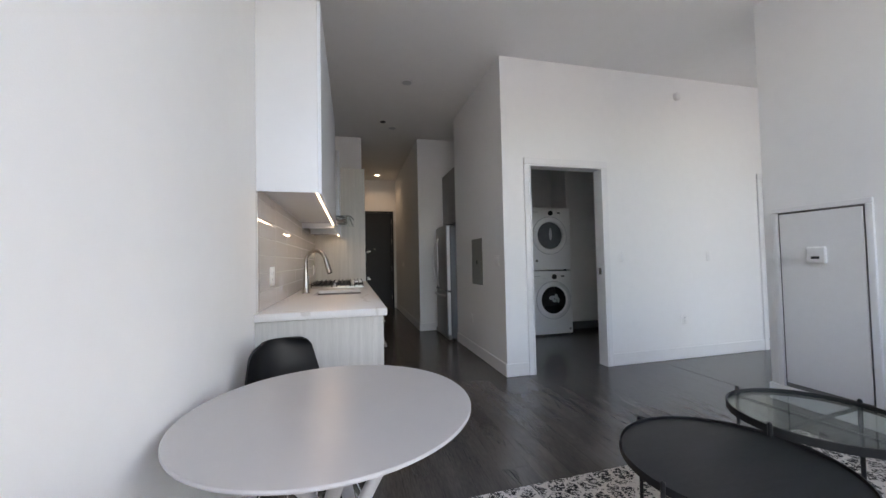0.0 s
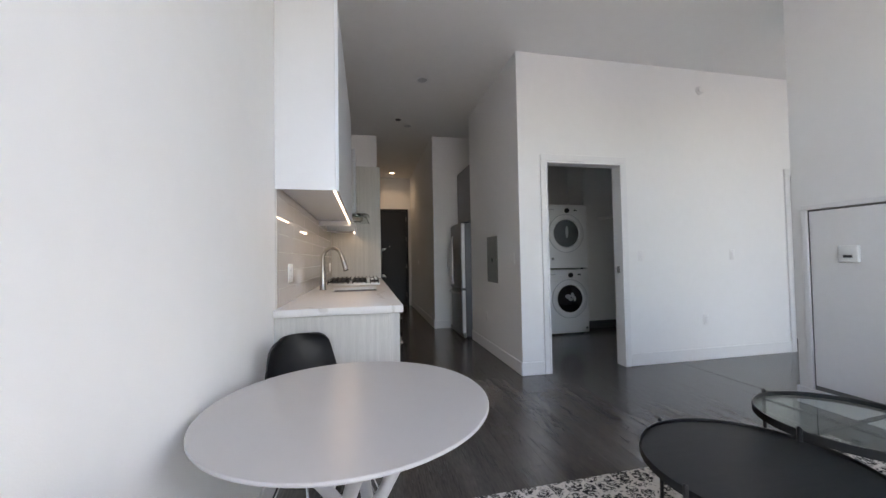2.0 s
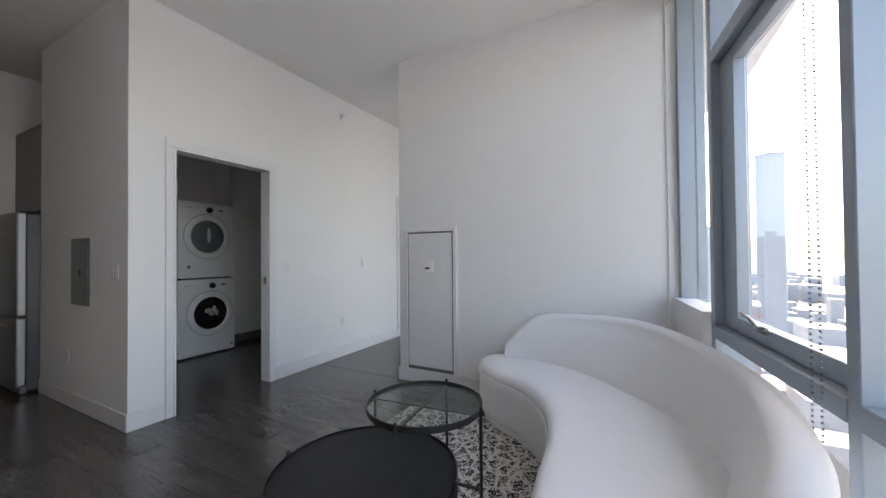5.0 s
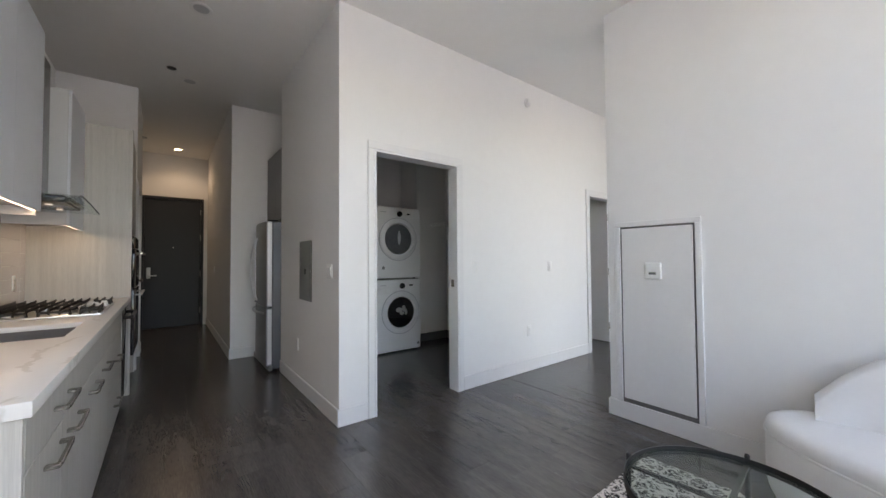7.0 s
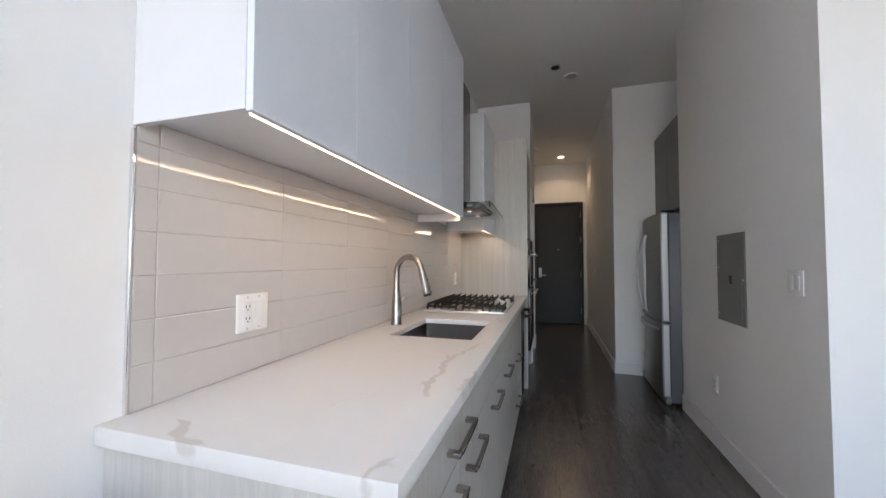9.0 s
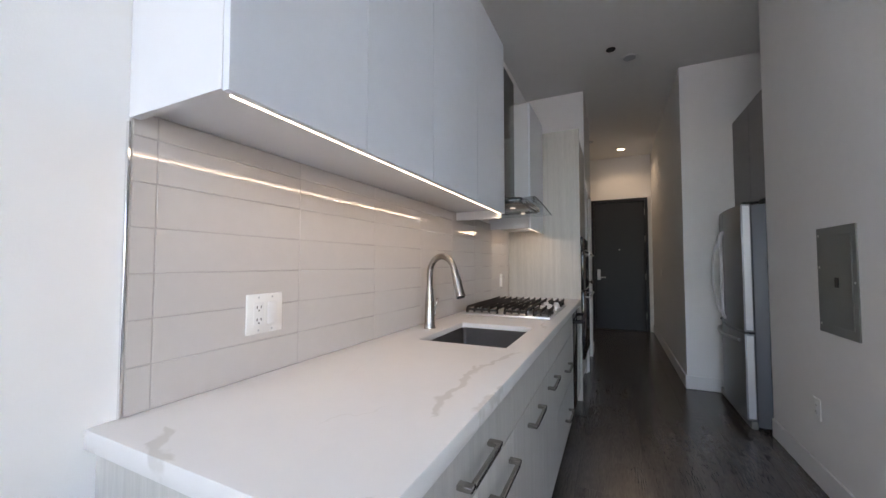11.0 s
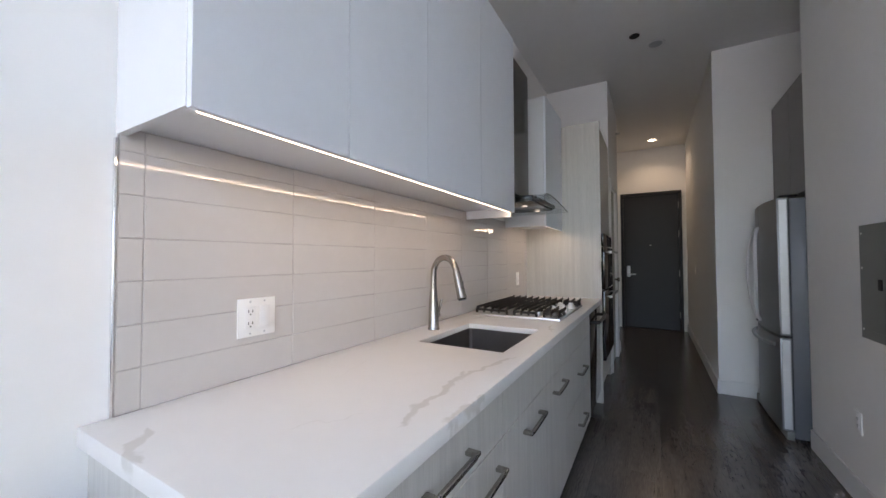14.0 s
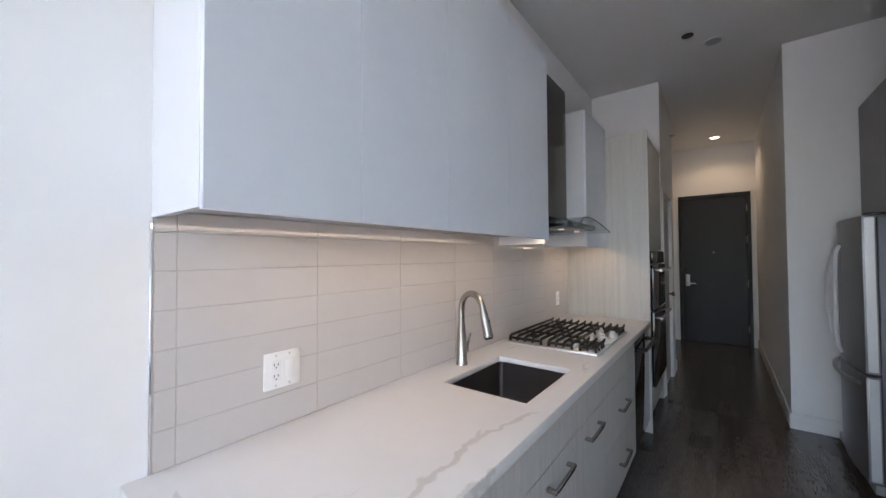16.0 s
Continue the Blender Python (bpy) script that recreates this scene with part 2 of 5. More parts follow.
def plank_grain(m):
    """Dark flame-shaped grain lines in patches, shifted from plank to plank."""
    nt = m.node_tree
    L = nt.links.new
    tc, info, sh = nt.nodes.new("ShaderNodeTexCoord"), nt.nodes.new("ShaderNodeObjectInfo"), nt.nodes.new("ShaderNodeVectorMath")
    sh.operation = "MULTIPLY_ADD"
    sh.inputs[1].default_value = (13, 29, 5)
    L(info.outputs["Random"], sh.inputs[0])
    L(tc.outputs["Object"], sh.inputs[2])
    mp, mq = nt.nodes.new("ShaderNodeMapping"), nt.nodes.new("ShaderNodeMapping")
    mp.inputs["Scale"].default_value, mq.inputs["Scale"].default_value = (1, 0.16, 1), (5, 1.3, 1)
    L(sh.outputs[0], mp.inputs[0])
    L(sh.outputs[0], mq.inputs[0])
    wv = nt.nodes.new("ShaderNodeTexWave")
    wv.bands_direction = "X"
    for key, val in (("Scale", 24), ("Distortion", 9), ("Detail", 3), ("Detail Scale", 1.6), ("Detail Roughness", 0.6)):
        wv.inputs[key].default_value = val
    patch = nt.nodes.new("ShaderNodeTexNoise")
    patch.inputs["Scale"].default_value, patch.inputs["Detail"].default_value = 1.6, 3
    L(mp.outputs[0], wv.inputs["Vector"])
    L(mq.outputs[0], patch.inputs["Vector"])
    r1, r2, mul, mix = nt.nodes.new("ShaderNodeMapRange"), nt.nodes.new("ShaderNodeMapRange"), nt.nodes.new("ShaderNodeMath"), nt.nodes.new("ShaderNodeMix")
    r1.inputs[1].default_value, r1.inputs[2].default_value, r1.inputs[3].default_value, r1.inputs[4].default_value = 0.12, 0.42, 1.0, 0.0
    r2.inputs[1].default_value, r2.inputs[2].default_value, r2.inputs[4].default_value = 0.5, 0.66, 0.6
    mul.operation, mix.data_type = "MULTIPLY", "RGBA"
    L(wv.outputs[1], r1.inputs[0])
    L(patch.outputs[0], r2.inputs[0])
    L(r1.outputs[0], mul.inputs[0])
    L(r2.outputs[0], mul.inputs[1])
    L(mul.outputs[0], mix.inputs[0])
    L(bsdf(m).inputs["Base Color"].links[0].from_socket, mix.inputs[6])
    mix.inputs[7].default_value = (0.024, 0.021, 0.02, 1)
    L(mix.outputs[2], bsdf(m).inputs["Base Color"])


plank_grain(PLANK)


def rug_mat():
    m = mat("cream_black_patterned_pile", (0.7, 0.66, 0.62), 0.95, vary=0.12, scale=20, bump=0.6, bscale=300, spec=0.1)
    nt = m.node_tree
    L = nt.links.new
    tc, warp, ad = nt.nodes.new("ShaderNodeTexCoord"), nt.nodes.new("ShaderNodeTexNoise"), nt.nodes.new("ShaderNodeMix")
    warp.inputs["Scale"].default_value, warp.inputs["Detail"].default_value = 22, 3
    ad.data_type, ad.blend_type = "RGBA", "ADD"
    ad.inputs[0].default_value = 0.05
    v = nt.nodes.new("ShaderNodeTexVoronoi")
    v.feature = "DISTANCE_TO_EDGE"
    v.inputs["Scale"].default_value = 11
    lines = nt.nodes.new("ShaderNodeTexNoise")
    lines.inputs["Scale"].default_value, lines.inputs["Detail"].default_value, lines.inputs["Distortion"].default_value = 62, 4, 1.0
    r1, r2, mul = nt.nodes.new("ShaderNodeMapRange"), nt.nodes.new("ShaderNodeMapRange"), nt.nodes.new("ShaderNodeMath")
    r1.inputs[1].default_value, r1.inputs[2].default_value = 0.05, 0.09
    r2.inputs[1].default_value, r2.inputs[2].default_value = 0.45, 0.52
    mul.operation = "MULTIPLY"
    mix = nt.nodes.new("ShaderNodeMix")
    mix.data_type = "RGBA"
    old = bsdf(m).inputs["Base Color"].links[0].from_socket
    L(tc.outputs["Object"], warp.inputs["Vector"]); L(tc.outputs["Object"], ad.inputs[6]); L(warp.outputs[1], ad.inputs[7])
    L(ad.outputs[2], v.inputs["Vector"]); L(ad.outputs[2], lines.inputs["Vector"])
    L(v.outputs[0], r1.inputs[0]); L(lines.outputs[0], r2.inputs[0]); L(r1.outputs[0], mul.inputs[0]); L(r2.outputs[0], mul.inputs[1])
    L(mul.outputs[0], mix.inputs[0]); L(old, mix.inputs[6])
    mix.inputs[7].default_value = (0.03, 0.028, 0.028, 1)
    L(mix.outputs[2], bsdf(m).inputs["Base Color"])
    return m


QUARTZ, RUG = quartz(), rug_mat()


# ---- mesh helpers ----
def box(bm, x0, y0, z0, x1, y1, z1, bevel=0.0, seg=2, m=None):
    ret = bmesh.ops.create_cube(bm, size=1.0, matrix=(m or Matrix()) @ Matrix.Translation(((x0 + x1) / 2, (y0 + y1) / 2, (z0 + z1) / 2)) @ Matrix.Diagonal((abs(x1 - x0), abs(y1 - y0), abs(z1 - z0), 1)))
    if bevel:
        es = list({e for v in ret["verts"] for e in v.link_edges})
        done = bmesh.ops.bevel(bm, geom=es, offset=bevel, segments=seg, affect="EDGES", profile=0.5)
        ret["verts"] = done["verts"]
    for f in {f for v in ret["verts"] if v.is_valid for f in v.link_faces}:
        f.smooth = True          # marks faces that stay flat; see mesh()
    return bm


def boxes(*args, bevel=0.0, seg=2):
    bm = bmesh.new()
    for a in args:
        box(bm, *a, bevel=bevel, seg=seg)
    return bm


def tube(bm, pts, r, n=10, r_end=None, cap=True):
    pts = [Vector(p) for p in pts]
    rings, up = [], None
    for i, p in enumerate(pts):
        d = (pts[min(i + 1, len(pts) - 1)] - pts[max(i - 1, 0)]).normalized()
        if up is None:
            up = d.orthogonal().normalized()
        up = (up - d * up.dot(d)).normalized()
        side = d.cross(up)
        rad = r if r_end is None else r + (r_end - r) * i / (len(pts) - 1)
        rings.append([bm.verts.new(p + (up * math.cos(a) + side * math.sin(a)) * rad) for a in (2 * math.pi * k / n for k in range(n))])
    for a, b in zip(rings, rings[1:]):
        for k in range(n):
            bm.faces.new((a[k], a[(k + 1) % n], b[(k + 1) % n], b[k]))
    if cap:
        bm.faces.new(rings[0][::-1]), bm.faces.new(rings[-1])
    return bm


def lathe(bm, profile, m=None, n=32):
    m = m or Matrix()
    rings = [[bm.verts.new(m @ Vector((r * math.cos(2 * math.pi * k / n), r * math.sin(2 * math.pi * k / n), z))) for k in range(n)] for r, z in profile]
    for a, b in zip(rings, rings[1:]):
        for k in range(n):
            bm.faces.new((a[k], a[(k + 1) % n], b[(k + 1) % n], b[k]))
    bm.faces.new(rings[0][::-1]), bm.faces.new(rings[-1])
    return bm


def spline(pts, per=8, closed=True):
    pts = [Vector(p) for p in pts]
    n, out = len(pts), []
    for i in range(n if closed else n - 1):
        get = (lambda k: pts[k % n]) if closed else (lambda k: pts[max(0, min(n - 1, k))])
        a, b, c, d = get(i - 1), get(i), get(i + 1), get(i + 2)
        for s in range(per):
            t = s / per
            out.append(0.5 * ((2 * b) + (c - a) * t + (2 * a - 5 * b + 4 * c - d) * t * t + (3 * b - a - 3 * c + d) * t ** 3))
    if not closed:
        out.append(pts[-1])
    return out


BASE = {}


def mesh(name, bm, material, base=Vector((0, 0, 0))):
    bmesh.ops.translate(bm, verts=bm.verts, vec=-Vector(base))
    bmesh.ops.recalc_face_normals(bm, faces=bm.faces)
    for f in bm.faces:
        f.smooth = not f.smooth
    me = bpy.data.meshes.new(name)
    bm.to_mesh(me)
    bm.free()
    me.materials.append(material)
    me.set_sharp_from_angle(angle=radians(40))
    return me


def thing(name, base, label, category, group=""):
    ob = new(name)
    ob.location = base
    ob.empty_display_size = 0.1
    BASE[ob.name] = Vector(base)
    return tagged(ob, label, category, group)


def part(name, bm, material, parent, label=""):
    base = BASE.get(parent.name, Vector((0, 0, 0)))
    ob = new(name, mesh(name, bm, material, base))
    ob.parent = parent
    BASE[ob.name] = base
    return tagged(ob, label)


def solid(name, bm, material, label="", category="", kind="", group=""):
    ob = new(name, mesh(name, bm, material))
    return tagged(ob, label, category, group, kind)


def wall(name, *parts, material=WALL, label="white painted plaster wall"):
    return solid(name, boxes(*parts), material, label, "wall", "structure")


# ---- structure ----
H = 3.26
TH = radians(6.45)
FAC = Matrix.Translation((3.785, -2.30, 0)) @ Matrix.Rotation(math.pi + TH, 4, "Z")   # local x runs west along the glass, local y runs outward
wall("wall_west", (-0.16, -3.0, 0, -0.02, 4.12, H))
wall("wall_passage_west", (-0.16, 4.12, 0, 0.645, 4.23, H), (0.525, 4.23, 2.12, 0.645, 4.93, H), (0.525, 4.93, 0, 0.645, 5.3, H), (0.28, 5.18, 0, 0.525, 5.3, H), (0.28, 5.3, 0, 0.4, 7.26, H))
wall("wall_entry", (0.28, 7.26, 0, 0.55, 7.4, H), (1.51, 7.26, 0, 1.695, 7.4, H), (0.55, 7.26, 2.46, 1.51, 7.4, H))
# unseen slab added behind the entry door, keeps sky light from leaking under it
wall("wall_unseen_light_stop", (0.2, 7.42, -0.1, 1.8, 7.5, H))
wall("wall_passage_east", (1.575, 4.0, 0, 1.695, 7.26, H), (1.695, 4.0, 0, 2.87, 4.12, H))
wall("wall_kitchen_east", (1.96, 1.35, 0, 2.08, 3.08, H), (2.08, 2.96, 0, 2.87, 3.08, H), (2.75, 3.08, 0, 2.87, 4.0, H))
wall("wall_laundry", (2.08, 1.35, 0, 2.248, 1.47, H), (2.248, 1.35, 2.15, 3.134, 1.47, H), (3.134, 1.35, 0, 5.4, 1.47, H), (5.4, 1.35, 2.1, 6.2, 1.47, H), (6.2, 1.35, 0, 6.7, 1.47, H))
wall("wall_closet", (2.87, 3.75, 0, 3.95, 3.87, H), (3.95, 3.3, 0, 4.5, 3.87, H), (4.5, 1.47, 0, 4.62, 3.87, H))
wall("wall_east", (3.785, -2.34, 0, 3.905, 0.216, H))
wall("wall_hall", (3.905, 0.096, 0, 4.3, 0.216, H), (6.2, 0.096, 0, 6.7, 0.216, H), (6.58, 0.216, 0, 6.7, 1.35, H))
wall("wall_bedroom", (6.58, -2.2, 0, 6.7, 0.096, H))
wall("wall_service_room", (0.28, 4.23, 0, 0.34, 5.18, H))
solid("ceiling", boxes((-0.2, -3.1, H, 7.0, 7.6, H + 0.15)), CEIL, "white painted flat ceiling", "ceiling", "structure")
floor = solid("floor", boxes((-0.2, -3.0, -0.15, 7.0, 7.6, -0.004)), SUBFLOOR, "dark grey-brown wood-look plank floor", "floor", "structure")


def baseboard(*segs, h=0.13, material=TRIM, name="baseboard"):
    for s in segs:
        x0, y0, x1, y1 = s
        solid(name, boxes((x0, y0, 0, x1, y1, h), bevel=0.004, seg=1), material, "white painted baseboard" if material is TRIM else "grey vinyl wall base", "baseboard", "structure")


T = 0.014
baseboard((-0.02, -2.6, T - 0.02, 0.029), (1.96 - T, 1.35, 1.96, 3.07), (1.96 - T, 1.35 - T, 2.194, 1.35), (3.188, 1.35 - T, 5.346, 1.35),
          (3.785 - T, -2.15, 3.785, 0.216), (3.785 - T, 0.216, 4.3, 0.216 + T), (6.2, 0.216, 6.58, 0.216 + T), (1.575 - T, 4.0, 1.575, 7.26), (1.575 - T, 4.0 - T, 1.86, 4.0), (0.645, 5.0, 0.645 + T, 5.3), (0.4, 5.314, 0.4 + T, 7.26))
baseboard((3.96, 3.3 - T, 4.5, 3.3), (4.5 - T, 1.48, 4.5, 3.286), (2.081, 1.48, 2.08 + T, 2.955), h=0.12, material=RUBBER)


def casing(name, x0, x1, top, y, w=0.055, d=0.018, depth=0.12):
    """A white door frame round an opening in a wall that faces -y."""
    t = thing(name, ((x0 + x1) / 2, y, 0), "white painted square-edged door casing", "door frame")
    tagged(t, kind="structure")
    part("side_casing", boxes((x0 - w, y - d, 0, x0, y, top), bevel=0.003, seg=1), TRIM, t)
    part("side_casing", boxes((x1, y - d, 0, x1 + w, y, top), bevel=0.003, seg=1), TRIM, t)
    part("head_casing", boxes((x0 - w, y - d, top + 0.0005, x1 + w, y, top + w + 0.012), bevel=0.003, seg=1), TRIM, t)
    part("side_jamb", boxes((x0 + 0.0005, y - d, 0, x0 + 0.02, y + depth, top - 0.02), bevel=0.002, seg=1), TRIM, t)
    part("side_jamb", boxes((x1 - 0.02, y - d, 0, x1 - 0.0005, y + depth, top - 0.02), bevel=0.002, seg=1), TRIM, t)
    part("head_jamb", boxes((x0 + 0.0005, y - d, top - 0.0195, x1 - 0.0005, y + depth, top - 0.0005), bevel=0.002, seg=1), TRIM, t)
    return t


c1 = casing("door_frame_laundry", 2.25, 3.132, 2.15, 1.35)
part("strike_plate", boxes((3.108, 1.385, 0.985, 3.1125, 1.425, 1.055), bevel=0.001, seg=1), STEEL_H, c1, "satin steel strike plate")
casing("door_frame_bedroom", 5.402, 6.198, 2.1, 1.35)
bd = thing("door_bedroom", (6.155, 1.475, 0), "white flush door standing open into the far room", "door")
tagged(bd, kind="structure")
part("leaf", boxes((6.135, 1.476, 0.012, 6.174, 2.232, 2.07), bevel=0.002, seg=1), TRIM, bd)
part("door_handle", tube(bmesh.new(), [(6.135, 2.17, 1.0), (6.085, 2.17, 1.0), (6.08, 2.06, 1.0)], 0.009), STEEL_H, bd, "satin steel lever handle")
for hz in (0.25, 1.05, 1.85):
    part("hinge", tube(bmesh.new(), [(6.13, 1.468, hz - 0.05), (6.13, 1.468, hz + 0.05)], 0.008, 8), STEEL_H, bd, "satin steel butt hinge")
wall("wall_far_room", (6.58, 1.47, 0, 6.7, 4.12, H), (4.62, 4.0, 0, 6.58, 4.12, H))

# entry door
ed = thing("door_entry", (1.03, 7.24, 0), "closed charcoal grey entry door with dark frame", "door")
tagged(ed, kind="structure")
part("side_frame", boxes((0.55, 7.235, 0, 0.595, 7.36, 2.46), bevel=0.003, seg=1), DARKDOOR, ed)
part("side_frame", boxes((1.465, 7.235, 0, 1.51, 7.36, 2.46), bevel=0.003, seg=1), DARKDOOR, ed)
part("head_frame", boxes((0.5955, 7.235, 2.415, 1.4645, 7.36, 2.46), bevel=0.003, seg=1), DARKDOOR, ed)
part("leaf", boxes((0.598, 7.262, 0.008, 1.462, 7.31, 2.412), bevel=0.002, seg=1), DARKDOOR, ed)
plate = part("lock_plate", boxes((0.64, 7.245, 0.93, 0.70, 7.2625, 1.13), bevel=0.006), STEEL, ed, "satin steel lock plate")
part("lever", tube(bmesh.new(), [(0.67, 7.246, 0.98), (0.67, 7.20, 0.98), (0.68, 7.19, 0.98), (0.79, 7.19, 0.98)], 0.011), STEEL, plate)
part("peephole", lathe(bmesh.new(), [(0.010, 0), (0.010, 0.006), (0.006, 0.008)], Matrix.Translation((1.03, 7.262, 1.5)) @ Matrix.Rotation(radians(90), 4, "X"), 16), STEEL, ed)
for hz in (0.28, 1.0, 1.7, 2.2):
    part("hinge", tube(bmesh.new(), [(1.463, 7.255, hz - 0.055), (1.463, 7.255, hz + 0.055)], 0.009, 8), STEEL, ed)

# service door in the passage
sd = thing("door_service", (0.645, 4.58, 0), "closed pale grey passage closet door with white trim", "door")
tagged(sd, kind="structure")
part("leaf", boxes((0.585, 4.235, 0.01, 0.625, 4.925, 2.115), bevel=0.002, seg=1), WOOD, sd)
part("side_casing", boxes((0.6455, 4.175, 0, 0.66, 4.23, 2.12), bevel=0.003, seg=1), TRIM, sd)
part("side_casing", boxes((0.6455, 4.93, 0, 0.66, 4.985, 2.12), bevel=0.003, seg=1), TRIM, sd)
part("head_casing", boxes((0.6455, 4.175, 2.1205, 0.66, 4.985, 2.175), bevel=0.003, seg=1), TRIM, sd)
part("knob", lathe(bmesh.new(), [(0.012, 0), (0.012, 0.03), (0.026, 0.035), (0.028, 0.05), (0.02, 0.062)], Matrix.Translation((0.625, 4.86, 1.0)) @ Matrix.Rotation(radians(90), 4, "Y"), 20), STEEL_H, sd)

# access panel in the east wall
ap = thing("access_panel", (3.785, -0.145, 0.13), "white painted wall access panel in square trim", "access panel")
part("trim_side", boxes((3.765, 0.112, 0.1305, 3.785, 0.15, 1.492), bevel=0.003, seg=1), TRIM, ap)
part("trim_side", boxes((3.765, -0.437, 0.1305, 3.785, -0.4, 1.492), bevel=0.003, seg=1), TRIM, ap)
part("trim_head", boxes((3.765, -0.437, 1.4925, 3.785, 0.15, 1.53), bevel=0.003, seg=1), TRIM, ap)
# dark sheet behind the panel paints the shade of the gap
part("gap", boxes((3.781, -0.4, 0.1305, 3.7845, 0.112, 1.492)), GAPSHADE, ap, "dark sheet standing in for shade in the gap round the panel")
part("panel", boxes((3.772, -0.386, 0.165, 3.7805, 0.1, 1.478), bevel=0.002, seg=1), TRIM, ap)

# ---- window front ----
def fbox(*a, bevel=0.0):
    bm = bmesh.new()
    x0, y0, z0, x1, y1, z1 = a
    box(bm, x0, y0, z0, x1, y1, z1, bevel=bevel, seg=1, m=FAC)
    return bm


wf = thing("window_1", FAC @ Vector((1.9, 0, 0)), "floor-to-ceiling window front in blue-grey aluminium", "window")
tagged(wf, kind="structure")
MU = ((0.0, 0.06), (0.70, 0.76), (1.775, 1.825), (2.85, 2.90), (3.85, 3.96))
for a, b in MU:
    part("mullion", fbox(a, -0.1, 0.03, b, 0.06, H - 0.001, bevel=0.004), MULL, wf)
for (a, b), (c, d) in zip(MU, MU[1:]):
    if a > 0.5:
        part("transom", fbox(b + 0.0005, -0.105, 0.825, c - 0.0005, 0.06, 0.89, bevel=0.004), MULL, wf)
        part("lower_pane", fbox(b, -0.006, 0.09, c, 0.006, 0.825), PANE, wf).visible_shadow = False
        part("floor_rail", fbox(b + 0.0005, -0.1, 0.0, c - 0.0005, 0.06, 0.09, bevel=0.004), MULL, wf)
    top = H - 0.12
    if a == 0.70:
        top = 2.26
        part("upper_transom", fbox(b + 0.0005, -0.1, 2.26, c - 0.0005, 0.06, 2.33, bevel=0.004), MULL, wf)
        part("upper_pane", fbox(b, -0.006, 2.33, c, 0.006, H - 0.12), PANE, wf).visible_shadow = False
    part("head_rail", fbox(b + 0.0005, -0.1, H - 0.12, c - 0.0005, 0.06, H - 0.001, bevel=0.004), MULL, wf)
    part("pane", fbox(b, -0.006, 0.89 if a > 0.5 else 0.95, c, 0.006, top), PANE, wf).visible_shadow = False
# out of view, added so that daylight reaches the hall
w2 = thing("window_unseen_hall_light", FAC @ Vector((-1.4, 0, 0)), "unseen blue-grey window front added to light the hall", "window")
tagged(w2, kind="structure")
for a, b in ((-2.84, -2.78), (-1.95, -1.9), (-1.05, -1.0), (-0.18, -0.125)):
    part("mullion", fbox(a, -0.1, 0.0, b, 0.06, H - 0.001, bevel=0.004), MULL, w2)
for a, b in ((-2.78, -1.95), (-1.9, -1.05), (-1.0, -0.18)):
    part("pane", fbox(a, -0.006, 0.1, b, 0.006, H - 0.12), PANE, w2).visible_shadow = False
    part("transom", fbox(a + 0.0005, -0.1, 0.825, b - 0.0005, -0.008, 0.89, bevel=0.004), MULL, w2)
    part("floor_rail", fbox(a + 0.0005, -0.1, 0.0, b - 0.0005, 0.06, 0.1, bevel=0.004), MULL, w2)
    part("head_rail", fbox(a + 0.0005, -0.1, H - 0.12, b - 0.0005, 0.06, H - 0.001, bevel=0.004), MULL, w2)
cas = part("casement_frame", fbox(0.762, -0.06, 0.892, 0.93, -0.008, 2.258, bevel=0.004), MULL, wf, "blue-grey casement sash")
part("casement_rail", fbox(0.9305, -0.06, 0.892, 1.77, -0.008, 0.96, bevel=0.004), MULL, cas)
part("casement_rail", fbox(0.9305, -0.06, 2.19, 1.77, -0.008, 2.258, bevel=0.004), MULL, cas)
hd = part("casement_handle", fbox(1.18, -0.085, 0.945, 1.26, -0.06, 0.975, bevel=0.006), STEEL_H, cas, "grey casement crank handle")
part("crank", tube(bmesh.new(), [FAC @ Vector(p) for p in ((1.22, -0.085, 0.965), (1.22, -0.11, 1.0), (1.15, -0.115, 1.01))], 0.008), STEEL_H, wf)
part("gasket", fbox(1.826, -0.02, 0.9, 1.834, 0.005, 2.26), GASKET, wf)
solid("window_ledge", fbox(0.0, -0.14, 0, 0.698, -0.008, 0.95, bevel=0.003), WALL, "white painted boxed ledge under the end window", "ledge", "structure")
solid("window_jamb", fbox(-0.06, -0.16, 0, -0.0005, 0.06, H - 0.001), WALL, "white window jamb", "jamb", "structure")
rs = thing("roller_blind", FAC @ Vector((1.3, -0.13, 3.1)), "rolled-up white roller blind under the ceiling", "blind")
part("cassette", fbox(0.02, -0.19, 3.1, 2.84, -0.105, 3.2, bevel=0.008), TRIM, rs)
part("fabric_hem", fbox(0.06, -0.15, 3.02, 2.8, -0.14, 3.1, bevel=0.003), TRIM, rs)
for k, cx in enumerate((1.70, 1.745)):
    bm = bmesh.new()
    for j in range(150):
        bmesh.ops.create_icosphere(bm, subdivisions=1, radius=0.0042, matrix=Matrix.Translation(FAC @ Vector((cx, -0.135, 3.1 - j * 0.0165))))
    part("bead_chain", bm, PANELG, rs, "hanging beaded pull chain")

# ---- kitchen run ----
def bar_handle(parent, x, y0, y1, z, out=0.035):
    """A squared bar pull on a front that faces +x."""
    bm = boxes((x, y0, z - 0.006, x + out, y0 + 0.022, z + 0.006), (x, y1 - 0.022, z - 0.006, x + out, y1, z + 0.006), (x + out - 0.01, y0 + 0.0225, z - 0.007, x + out + 0.002, y1 - 0.0225, z + 0.007), bevel=0.002, seg=1)
    return part("handle", bm, STEEL_H, parent, "brushed nickel bar pull")


